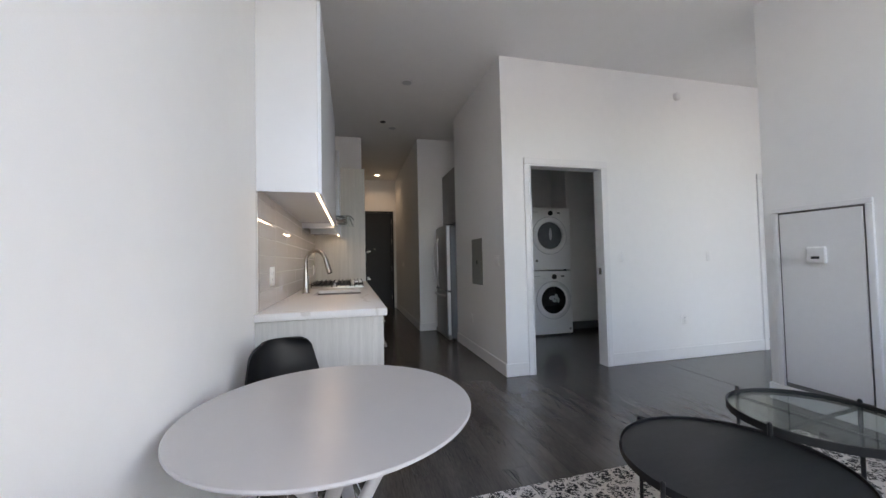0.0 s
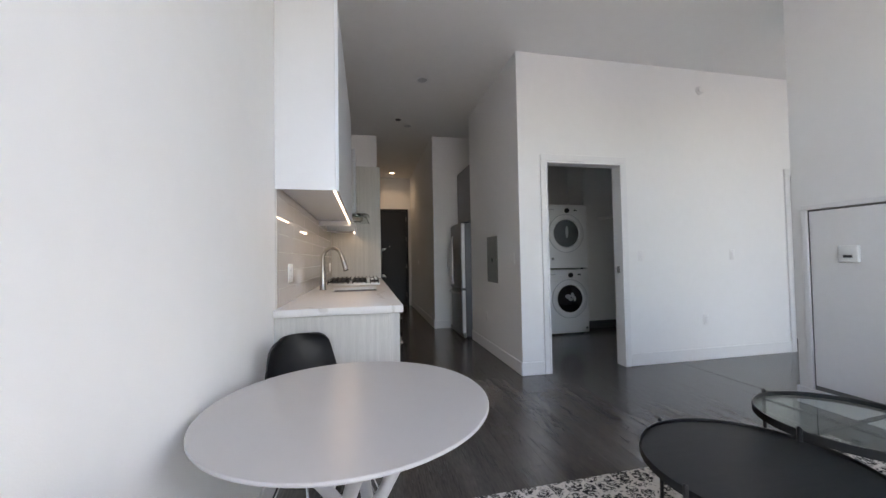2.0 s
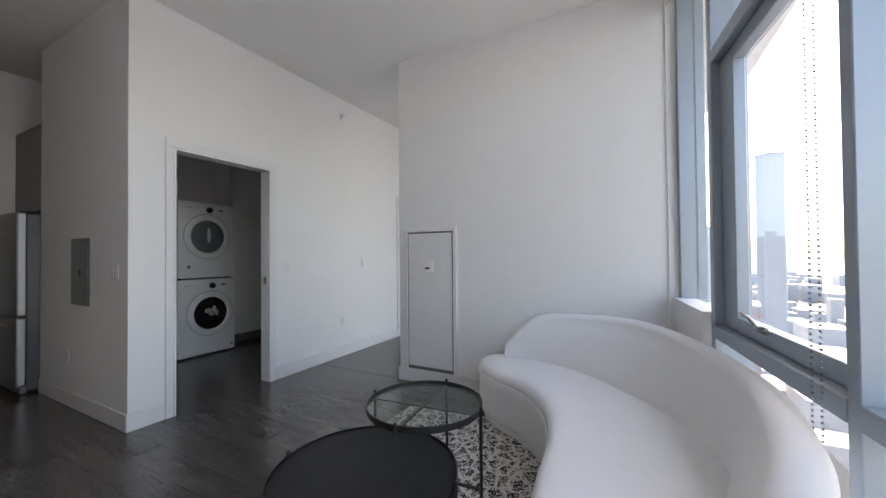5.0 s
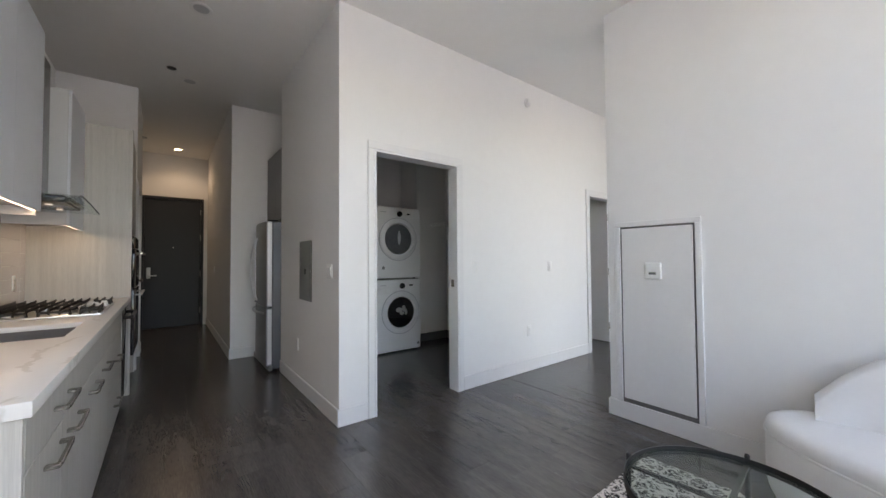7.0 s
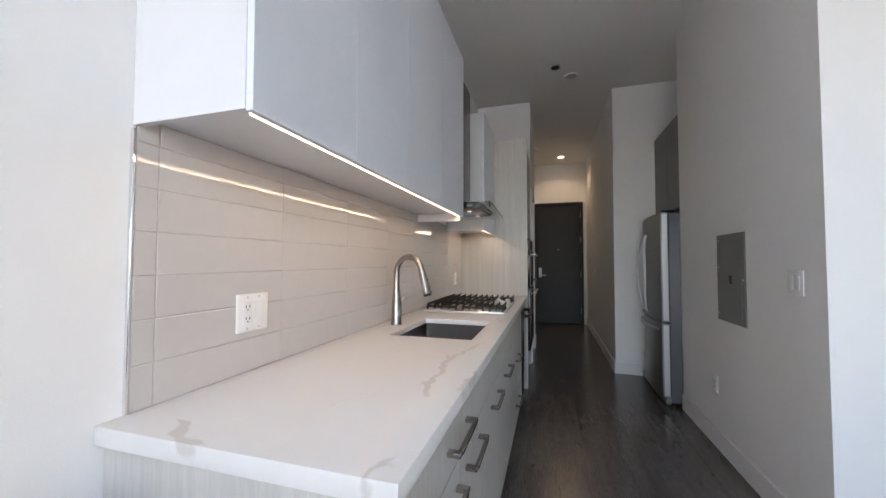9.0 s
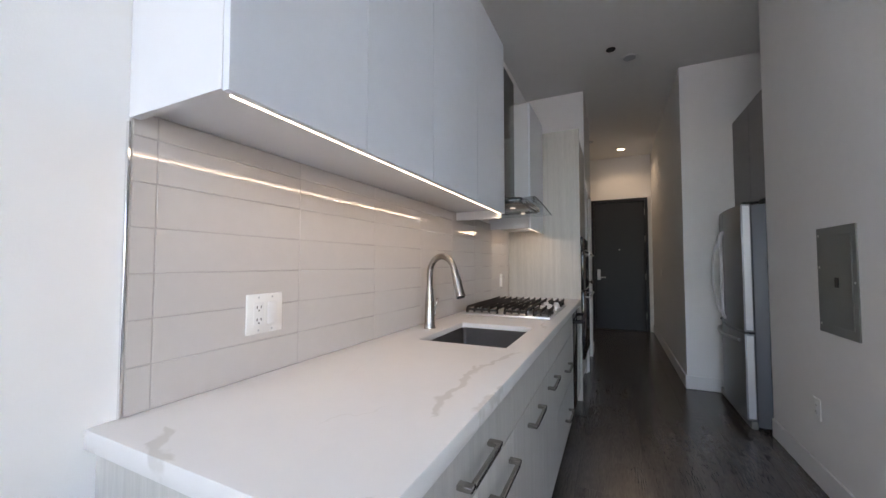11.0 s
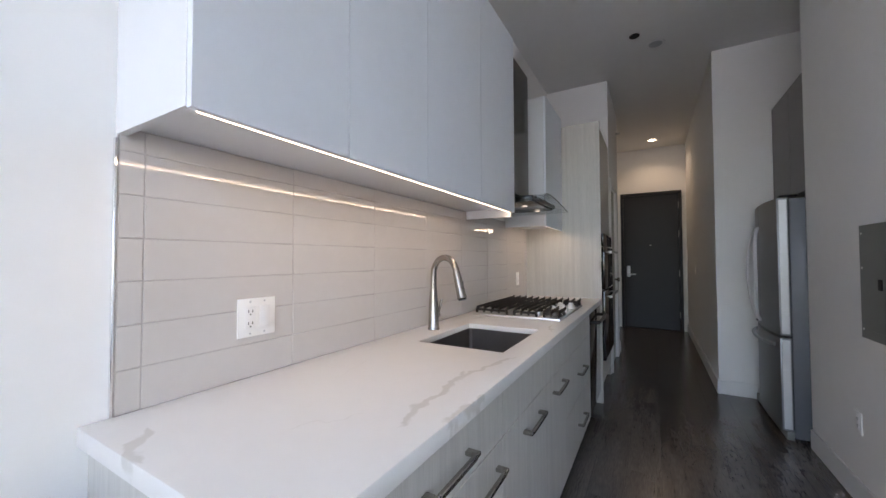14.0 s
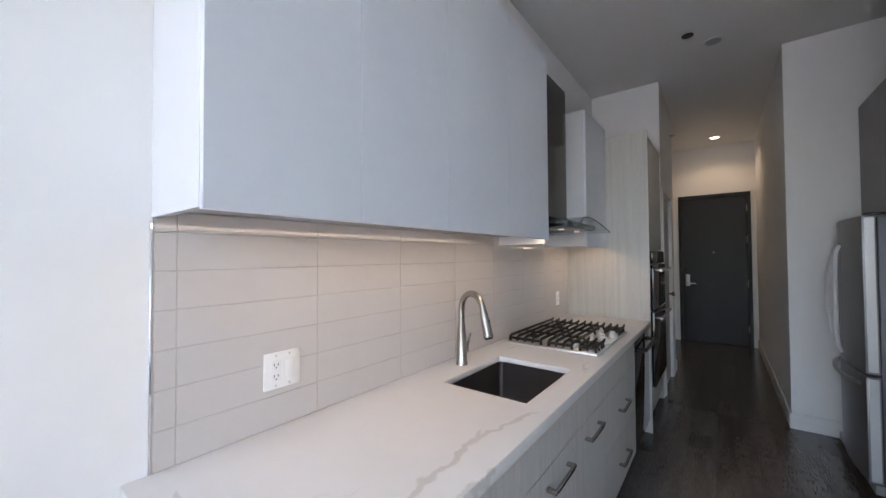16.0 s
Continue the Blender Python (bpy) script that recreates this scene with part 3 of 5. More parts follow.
def front(parent, y0, y1, z0, z1, name="door", x=0.622):
    return part(name, boxes((x, y0 + 0.0015, z0 + 0.0015, x + 0.019, y1 - 0.0015, z1 - 0.0015), bevel=0.0015, seg=1), WOOD, parent)


def base_unit(y0, y1, label):
    t = thing("base_cabinet", (0.32, (y0 + y1) / 2, 0), label, "cabinet", "kitchen base cabinets")
    part("body", boxes((-0.018, y0 + 0.0005, 0.1, 0.62, y1 - 0.0005, 0.872 if y0 > 1.7 or y1 < 0.85 else 0.66)), WOOD, t)
    part("plinth", boxes((0.02, y0 + 0.0005, 0, 0.56, y1 - 0.0005, 0.0995)), FRIDGECAB, t)
    return t


u1 = base_unit(0.05, 0.80, "grey striated laminate base cabinet with drawer and doors")
d = front(u1, 0.05, 0.80, 0.72, 0.872, "drawer_front")
bar_handle(d, 0.641, 0.34, 0.56, 0.79)
d = front(u1, 0.05, 0.475, 0.1, 0.72)
bar_handle(d, 0.641, 0.23, 0.45, 0.655)
d = front(u1, 0.475, 0.80, 0.1, 0.72)
bar_handle(d, 0.641, 0.54, 0.76, 0.65)
u2 = base_unit(0.80, 1.75, "grey striated laminate sink cabinet with two doors")
front(u2, 0.80, 1.75, 0.72, 0.872, "false_front")
d = front(u2, 0.80, 1.31, 0.1, 0.72)
bar_handle(d, 0.641, 1.0, 1.22, 0.65)
d = front(u2, 1.31, 1.75, 0.1, 0.72)
bar_handle(d, 0.641, 1.44, 1.66, 0.65)
u3 = base_unit(1.75, 2.58, "grey striated laminate drawer cabinet under the cooktop")
front(u3, 1.75, 2.58, 0.72, 0.872, "false_front")
d = front(u3, 1.75, 2.58, 0.41, 0.72, "drawer_front")
bar_handle(d, 0.641, 2.08, 2.3, 0.56)
d = front(u3, 1.75, 2.58, 0.1, 0.41, "drawer_front")
bar_handle(d, 0.641, 2.08, 2.3, 0.25)
part("end_panel", boxes((-0.019, 0.03, 0, 0.585, 0.0495, 0.872), bevel=0.001, seg=1), WOOD, u1)
part("end_filler", boxes((0.5855, 0.031, 0, 0.64, 0.0495, 0.872), bevel=0.001, seg=1), WOOD, u1)

# dishwasher
dw = thing("dishwasher", (0.34, 2.89, 0), "black-fronted built-in dishwasher with towel-bar handle", "dishwasher")
part("body", boxes((0.02, 2.586, 0.1, 0.6, 3.19, 0.868)), BLACK, dw)
part("door", boxes((0.6005, 2.588, 0.11, 0.645, 3.188, 0.866), bevel=0.006), BLACKGL, dw)
part("door_edge", boxes((0.601, 2.5815, 0.11, 0.643, 2.5875, 0.866)), STEEL, dw, "stainless door edge")
part("toe_kick", boxes((0.4, 2.59, 0.0, 0.57, 3.186, 0.0995)), BLACK, dw)
part("handle", tube(bmesh.new(), spline([(0.645, 2.66, 0.79), (0.69, 2.67, 0.79), (0.70, 2.72, 0.79), (0.70, 3.06, 0.79), (0.69, 3.11, 0.79), (0.645, 3.12, 0.79)], 4, False), 0.014), BLACK, dw)

# countertop with the sink cut-out, an upstand-free slab in one mesh
CT0, CT1, SX0, SX1, SY0, SY1 = 0.8745, 0.915, 0.165, 0.552, 1.04, 1.545


def slab():
    bm = bmesh.new()
    xs, ys = (-0.019, SX0, SX1, 0.66), (0.01, SY0, SY1, 3.2)
    vs = {(i, j, k): bm.verts.new((xs[i], ys[j], (CT0, CT1)[k])) for i in range(4) for j in range(4) for k in range(2)}
    for i in range(3):
        for j in range(3):
            if (i, j) == (1, 1):
                continue
            bm.faces.new([vs[a, b, 1] for a, b in ((i, j), (i + 1, j), (i + 1, j + 1), (i, j + 1))])
            bm.faces.new([vs[a, b, 0] for a, b in ((i, j + 1), (i + 1, j + 1), (i + 1, j), (i, j))])
    edge = [(0, 0), (1, 0), (2, 0), (3, 0), (3, 1), (3, 2), (3, 3), (2, 3), (1, 3), (0, 3), (0, 2), (0, 1)]
    for loop in (edge, [(1, 1), (1, 2), (2, 2), (2, 1)]):
        for a, b in zip(loop, loop[1:] + loop[:1]):
            bm.faces.new((vs[(*a, 0)], vs[(*b, 0)], vs[(*b, 1)], vs[(*a, 1)]))
    bmesh.ops.recalc_face_normals(bm, faces=bm.faces)
    es = [e for e in bm.edges if len(e.link_faces) == 2 and e.calc_face_angle() > 1]
    bmesh.ops.bevel(bm, geom=es, offset=0.003, segments=2, affect="EDGES", profile=0.5)
    for f in bm.faces:
        f.smooth = True
    return bm


ct = solid("countertop", slab(), QUARTZ, "white quartz countertop with soft grey-brown veins", "countertop")

# sink: an open steel basin with rounded corners
sk = thing("sink", (0.36, 1.29, 0.67), "undermounted dark stainless steel sink basin", "sink")


def ring_rect(x0, y0, x1, y1, r, n=6):
    out = []
    for cx, cy, a0 in ((x1 - r, y1 - r, 0), (x0 + r, y1 - r, 90), (x0 + r, y0 + r, 180), (x1 - r, y0 + r, 270)):
        out += [(cx + r * math.cos(radians(a0 + 90 * k / n)), cy + r * math.sin(radians(a0 + 90 * k / n))) for k in range(n + 1)]
    return out


bm = bmesh.new()
loops = []
for grow, z in ((-0.0008, 0.8735), (-0.0008, 0.889), (-0.003, 0.889), (-0.003, 0.71), (-0.012, 0.69), (-0.03, 0.685)):
    loops.append([bm.verts.new((x, y, z)) for x, y in ring_rect(SX0 - grow, SY0 - grow, SX1 + grow, SY1 + grow, 0.02)])
for a, b in zip(loops, loops[1:]):
    for k in range(len(a)):
        bm.faces.new((a[k], a[(k + 1) % len(a)], b[(k + 1) % len(a)], b[k]))
bm.faces.new(loops[-1])
part("basin", bm, SINKM, sk)
part("drain", lathe(bmesh.new(), [(0.045, 0), (0.045, 0.004), (0.03, 0.003), (0.028, 0.001)], Matrix.Translation((0.30, 1.29, 0.6855)), 24), STEEL, sk)

# faucet
fa = thing("faucet", (0.085, 1.30, 0.915), "brushed nickel pull-down gooseneck kitchen faucet", "faucet")
part("body", lathe(bmesh.new(), [(0.03, 0), (0.03, 0.006), (0.027, 0.01), (0.0245, 0.12), (0.018, 0.2)], Matrix.Translation((0.085, 1.30, 0.9152)), 24), STEEL_H, fa)
arch = [(0.085, 1.30, 1.11), (0.085, 1.30, 1.18)]
for a in range(12, 169, 12):
    out = 0.09 * (1 - math.cos(radians(a)))
    arch.append((0.085 + 0.935 * out, 1.30 - 0.355 * out, 1.188 + 0.09 * math.sin(radians(a))))
part("neck", tube(bmesh.new(), arch, 0.0155, 16), STEEL_H, fa)
e0, e1 = Vector(arch[-1]), Vector(arch[-1]) + (Vector(arch[-1]) - Vector(arch[-2])).normalized() * 0.125
sh = part("spray_head", tube(bmesh.new(), [e0, e0.lerp(e1, 0.3), e0.lerp(e1, 0.9), e1], 0.0175, 18, 0.024), STEEL_H, fa)
part("spray_nozzle", tube(bmesh.new(), [e1, e1 + (e1 - e0) * 0.06], 0.019, 16), BLACK, sh, "dark rubber nozzle ring")
part("spray_button", boxes((e0.x + 0.014, e0.y - 0.012, e0.z - 0.075, e0.x + 0.036, e0.y + 0.006, e0.z - 0.04), bevel=0.005), BLACK, sh)
lv = part("lever_hub", tube(bmesh.new(), [(0.085, 1.30, 0.982), (0.085, 1.345, 0.982)], 0.015, 16), STEEL_H, fa)
part("lever", tube(bmesh.new(), [(0.085, 1.338, 0.982), (0.095, 1.345, 1.02), (0.105, 1.35, 1.065)], 0.008, 10, 0.005), STEEL_H, lv)

# gas cooktop
ck = thing("gas_cooktop", (0.32, 2.22, 0.915), "stainless gas cooktop with black cast iron grates", "cooktop")
part("tray", boxes((0.05, 1.835, 0.9155, 0.595, 2.605, 0.927), bevel=0.004), TRAYST, ck)
for by, bx in ((1.99, 0.17), (1.99, 0.43), (2.22, 0.29), (2.45, 0.17), (2.45, 0.42)):
    b = part("burner", lathe(bmesh.new(), [(0.055, 0), (0.055, 0.004), (0.04, 0.006), (0.038, 0.016)], Matrix.Translation((bx, by, 0.9275)), 24), STEEL, ck)
    part("burner_cap", lathe(bmesh.new(), [(0.03, 0), (0.032, 0.004), (0.03, 0.008), (0.01, 0.009)], Matrix.Translation((bx, by, 0.9445)), 20), IRON, b)


def grate(x0, x1, bars):
    """Cast bars running away from the sink with turned-down near ends and low cross rails."""
    bm = bmesh.new()
    for k, (ya, yb) in enumerate(bars):
        x = x0 + (x1 - x0) * k / (len(bars) - 1)
        path = [(ya, 0.934), (ya + 0.004, 0.950), (ya + 0.018, 0.961), (ya + 0.04, 0.963), (yb - 0.04, 0.963), (yb - 0.02, 0.964), (yb - 0.006, 0.968), (yb, 0.965)]
        quads = []
        for i, (y, z) in enumerate(path):
            y2, z2 = path[min(i + 1, len(path) - 1)]
            y1, z1 = path[max(i - 1, 0)]
            d = Vector((0, y2 - y1, z2 - z1)).normalized()
            n = Vector((0, -d.z, d.y))
            quads.append([bm.verts.new(Vector((x, y, z)) + Vector((sx * 0.0048, 0, 0)) + n * h) for sx, h in ((-1, -0.008), (1, -0.008), (0.7, 0.007), (-0.7, 0.007))])
        for q1, q2 in zip(quads, quads[1:]):
            for i in range(4):
                f = bm.faces.new((q1[i], q1[(i + 1) % 4], q2[(i + 1) % 4], q2[i]))
                f.smooth = True
        for f in (bm.faces.new(quads[0]), bm.faces.new(quads[-1][::-1])):
            f.smooth = True
    lo, hi = min(b[0] for b in bars), max(b[1] for b in bars)
    for y in (lo + 0.012, lo + (hi - lo) * 0.34, lo + (hi - lo) * 0.66, hi - 0.03):
        hit = [k for k, (ya, yb) in enumerate(bars) if ya < y < yb]
        xa, xb = (x0 + (x1 - x0) * k / (len(bars) - 1) for k in (hit[0], hit[-1]))
        box(bm, xa - 0.003, y - 0.005, 0.941, xb + 0.003, y + 0.005, 0.9555)
        for x in (xa, xb):
            box(bm, x - 0.006, y - 0.006, 0.9275, x + 0.006, y + 0.006, 0.942)
    return bm


part("grate", grate(0.07, 0.27, [(1.85, 2.59)] * 5), IRON, ck)
part("grate", grate(0.318, 0.452, [(1.85, 2.59)] * 4), IRON, ck)
part("grate", grate(0.497, 0.582, [(1.85, 2.05)] * 3), IRON, ck)
part("grate", grate(0.497, 0.582, [(2.40, 2.59)] * 3), IRON, ck)
for k in range(5):
    kx, ky = (0.492, 0.56, 0.492, 0.56, 0.526)[k], (2.11, 2.13, 2.33, 2.34, 2.225)[k]
    kb = part("knob", lathe(bmesh.new(), [(0.026, 0), (0.026, 0.006), (0.022, 0.01), (0.02, 0.024), (0.016, 0.028)], Matrix.Translation((kx, ky, 0.9275)), 20), KNOB, ck, "bright metal control knob")
    part("grip", boxes((kx - 0.016, ky - 0.004, 0.9555, kx + 0.016, ky + 0.004, 0.966), bevel=0.002, seg=1), KNOB, kb)

# upper cabinets
uc = thing("upper_cabinet", (0.16, 0.98, 1.555), "glossy white wall cabinet with flat pale doors", "cabinet", "kitchen wall cabinets")
part("side_panel", boxes((-0.019, 0.065, 1.562, 0.297, 0.084, 2.65), bevel=0.001, seg=1), GLOSS, uc)
part("side_panel", boxes((-0.019, 1.871, 1.53, 0.297, 1.89, 2.65), bevel=0.001, seg=1), GLOSS, uc)
part("bottom_panel", boxes((-0.019, 0.0845, 1.583, 0.285, 1.8705, 1.6)), GLOSS, uc)
part("top_panel", boxes((-0.019, 0.0845, 2.63, 0.285, 1.8705, 2.649)), GLOSS, uc)
part("back_panel", boxes((-0.019, 0.0845, 1.6005, -0.01, 1.8705, 2.6295)), GLOSS, uc)
part("light_rail", boxes((0.269, 0.0845, 1.5655, 0.2825, 1.8705, 1.5825)), GLOSS, uc)
part("led_strip", boxes((0.283, 0.09, 1.5595, 0.2945, 1.865, 1.573), bevel=0.001, seg=1), LED, uc, "glowing warm white light strip")
for a, b in ((0.065, 0.47), (0.47, 0.885), (0.885, 1.385), (1.385, 1.89)):
    part("door", boxes((0.2975, a + 0.0008, 1.557, 0.316, b - 0.0008, 2.65), bevel=0.0012, seg=1), DOORF, uc)
uc2 = thing("upper_cabinet", (0.16, 2.9, 1.53), "narrow white wall cabinet beside the range hood", "cabinet", "kitchen wall cabinets")
part("body", boxes((-0.019, 2.6305, 1.555, 0.312, 3.195, 2.57), bevel=0.001, seg=1), GLOSS, uc2)
part("side_panel", boxes((-0.019, 2.61, 1.53, 0.312, 2.63, 2.57), bevel=0.001, seg=1), GLOSS, uc2)
part("door", boxes((0.3125, 2.611, 1.527, 0.331, 3.195, 2.57), bevel=0.0012, seg=1), DOORF, uc2)
part("led_strip", boxes((0.298, 2.66, 1.5315, 0.3095, 3.1, 1.5545), bevel=0.001, seg=1), LED, uc2, "glowing warm white light strip")

# range hood
hood = thing("range_hood", (0.2, 2.25, 1.62), "stainless chimney range hood with curved glass canopy", "range hood")
part("chimney", boxes((-0.019, 2.05, 1.7135, 0.25, 2.41, 2.65), bevel=0.002, seg=1), DARKSTEEL, hood, "dark polished steel chimney")
part("body", boxes((-0.019, 1.98, 1.634, 0.40, 2.52, 1.676), bevel=0.004), DARKSTEEL, hood)
part("control_front", boxes((0.4005, 2.0, 1.64, 0.425, 2.5, 1.67), bevel=0.008), BLACKGL, hood, "black control strip")
for hy in (2.15, 2.47):
    part("light_lens", lathe(bmesh.new(), [(0.018, 0), (0.018, 0.004), (0.014, 0.005)], Matrix.Translation((0.30, hy, 1.6285)), 20), HOODLAMP, hood, "small glowing hood lamp")
bm = bmesh.new()
rows = []
for k in range(25):
    y = 1.905 + 0.69 * k / 24
    u = (y - 2.25) / 0.345
    z = 1.705 - 0.085 * u * u
    front_x = 0.445 + 0.05 * u * u
    rows.append([bm.verts.new((x, y, z + dz)) for x, dz in ((-0.018, 0), (front_x, 0), (front_x, 0.007), (-0.018, 0.007))])
for a, b in zip(rows, rows[1:]):
    for k in range(4):
        bm.faces.new((a[k], a[(k + 1) % 4], b[(k + 1) % 4], b[k]))
bm.faces.new(rows[0]), bm.faces.new(rows[-1][::-1])
part("glass_canopy", bm, HOODGL, hood, "clear arched glass canopy")
bm = bmesh.new()
tube(bm, [(0.447 + 0.05 * ((1.905 + 0.69 * k / 24 - 2.25) / 0.345) ** 2, 1.905 + 0.69 * k / 24, 1.709 - 0.085 * ((1.905 + 0.69 * k / 24 - 2.25) / 0.345) ** 2) for k in range(25)], 0.0036, 6)
part("glass_edge", bm, GASKET, hood, "dark polished glass edge")

# tall oven column
ov = thing("oven_cabinet", (0.33, 3.66, 0), "tall grey laminate cabinet with built-in double oven", "cabinet")
part("side_panel", boxes((-0.019, 3.2, 0, 0.66, 3.222, 2.5), bevel=0.001, seg=1), WOOD, ov)
part("side_panel", boxes((-0.019, 4.096, 0, 0.64, 4.118, 2.5), bevel=0.001, seg=1), WOOD, ov)
part("body", boxes((-0.019, 3.2225, 0.1, 0.62, 4.0955, 2.499)), WOOD, ov)
part("plinth", boxes((0.02, 3.2225, 0, 0.57, 4.0955, 0.0995)), FRIDGECAB, ov)
part("upper_door", boxes((0.6205, 3.225, 1.52, 0.639, 4.093, 2.495), bevel=0.0015, seg=1), WOOD, ov)
part("lower_drawer", boxes((0.6205, 3.225, 0.105, 0.639, 4.093, 0.33), bevel=0.0015, seg=1), WOOD, ov)
oven = part("oven_frame", boxes((0.6205, 3.28, 0.34, 0.648, 4.03, 1.5), bevel=0.003, seg=1), STEEL, ov, "stainless double oven frame")
part("control_panel", boxes((0.6485, 3.285, 1.385, 0.672, 4.025, 1.495), bevel=0.004), BLACKGL, oven)
part("upper_oven_door", boxes((0.6485, 3.285, 0.99, 0.68, 4.025, 1.375), bevel=0.005), BLACKGL, oven)
part("lower_oven_door", boxes((0.6485, 3.285, 0.35, 0.68, 4.025, 0.975), bevel=0.005), BLACKGL, oven)
for z in (1.33, 0.925):
    bm = tube(bmesh.new(), [(0.725, 3.31, z), (0.725, 4.0, z)], 0.011, 12)
    for y in (3.36, 3.95):
        tube(bm, [(0.68, y, z), (0.725, y, z)], 0.008, 8)
    part("oven_handle", bm, STEEL, oven)

# ---- refrigerator recess ----
fr = thing("refrigerator", (2.2, 3.54, 0), "stainless french-door refrigerator with bottom freezer drawer", "refrigerator")
part("body", boxes((1.881, 3.105, 0.03, 2.6, 3.965, 1.685), bevel=0.006), FRSIDE, fr, "grey steel cabinet sides")


def fridge_x(y):
    """The bowed front, standing a little askew in its recess."""
    u = (y - 3.53) / 0.43
    return 1.839 + 0.06 * (y - 3.53) - 0.04 * (1 - u * u)


def fridge_door(y0, y1, z0, z1):
    bm = bmesh.new()
    rings = []
    for z, inset_z in ((z0, 0.008), (z0 + 0.004, 0.002), (z0 + 0.012, 0.0), (z1 - 0.012, 0.0), (z1 - 0.004, 0.002), (z1, 0.008)):
        row = [(y0 + 0.002 + inset_z, 1.873), (y0 + 0.0005 + inset_z, 1.868)]
        for d in (0.0, 22, 45, 68, 90):
            c, sn = math.cos(radians(d)), math.sin(radians(d))
            row.append((y0 + inset_z + 0.006 * (1 - c), fridge_x(y0 + 0.006) + inset_z + 0.006 * (1 - sn)))
        row += [(y0 + 0.006 + (y1 - y0 - 0.012) * k / 10, fridge_x(y0 + 0.006 + (y1 - y0 - 0.012) * k / 10) + inset_z) for k in range(1, 10)]
        for d in (90, 68, 45, 22, 0):
            c, sn = math.cos(radians(d)), math.sin(radians(d))
            row.append((y1 - inset_z - 0.006 * (1 - c), fridge_x(y1 - 0.006) + inset_z + 0.006 * (1 - sn)))
        row += [(y1 - 0.0005 - inset_z, 1.868), (y1 - 0.002 - inset_z, 1.873)]
        rings.append([bm.verts.new((x, y, z)) for y, x in row])
    for a, b in zip(rings, rings[1:]):
        for k in range(len(a)):
            bm.faces.new((a[k], a[(k + 1) % len(a)], b[(k + 1) % len(a)], b[k]))
    bm.faces.new(rings[0][::-1]), bm.faces.new(rings[-1])
    return bm


for a, b in ((3.1, 3.5275), (3.5325, 3.965)):
    part("door", fridge_door(a, b, 0.728, 1.692), FRONTST, fr)
part("freezer_drawer", fridge_door(3.1, 3.965, 0.075, 0.712), FRONTST, fr)
for za, zb in ((0.742, 1.678), (0.09, 0.7)):
    part("door_edge", boxes((1.824, 3.0965, za, 1.866, 3.0995, zb), bevel=0.001, seg=1), EDGEST, fr, "bright polished door edge")
    part("door_gasket", boxes((1.8735, 3.108, za, 1.8805, 3.96, zb)), GASKET, fr, "dark door gasket")
# solid dark strip gives the drawer gap its shade by colour
part("drawer_gap_shade", boxes((1.85, 3.108, 0.7125, 1.88, 3.957, 0.7275)), GASKET, fr, "dark strip standing in for gap shade over the freezer drawer")
part("kick_plate", boxes((1.84, 3.11, 0.012, 1.8805, 3.955, 0.07), bevel=0.004), PANELG, fr)
part("top_hinge", boxes((1.83, 3.105, 1.6925, 1.93, 3.16, 1.71), bevel=0.004), BLACK, fr)
for s in (-1, 1):
    pts = []
    for k in range(21):
        b = math.sin(math.pi * k / 20)
        y = 3.53 + s * (0.012 + 0.2 * b)
        pts.append((fridge_x(y) - 0.004 - 0.058 * b ** 0.6, y, 0.775 + 0.74 * k / 20))
    part("door_handle", tube(bmesh.new(), pts, 0.0105, 10), HANDLEW, fr, "curved bright metal door handle")
pts = []
for k in range(17):
    y = 3.17 + 0.72 * k / 16
    pts.append((fridge_x(y) - 0.004 - 0.032 * math.sin(math.pi * k / 16) ** 0.5, y, 0.655))
part("drawer_handle", tube(bmesh.new(), pts, 0.013, 10), STEEL, fr, "curved steel drawer handle")
for x in (1.93, 2.55):
    for y in (3.14, 3.93):
        part("foot", tube(bmesh.new(), [(x, y, 0.0), (x, y, 0.04)], 0.018, 10), BLACK, fr)
fc = thing("fridge_cabinet", (2.37, 3.54, 1.75), "dark taupe cabinet hung above the refrigerator", "cabinet")
part("body", boxes((2.021, 3.085, 1.75, 2.74, 3.995, 2.6)), FRIDGECAB, fc)
for a, b in ((3.085, 3.54), (3.54, 3.995)):
    part("door", boxes((2.0, a + 0.0015, 1.75, 2.0205, b - 0.0015, 2.6), bevel=0.0015, seg=1), FRIDGECAB, fc)

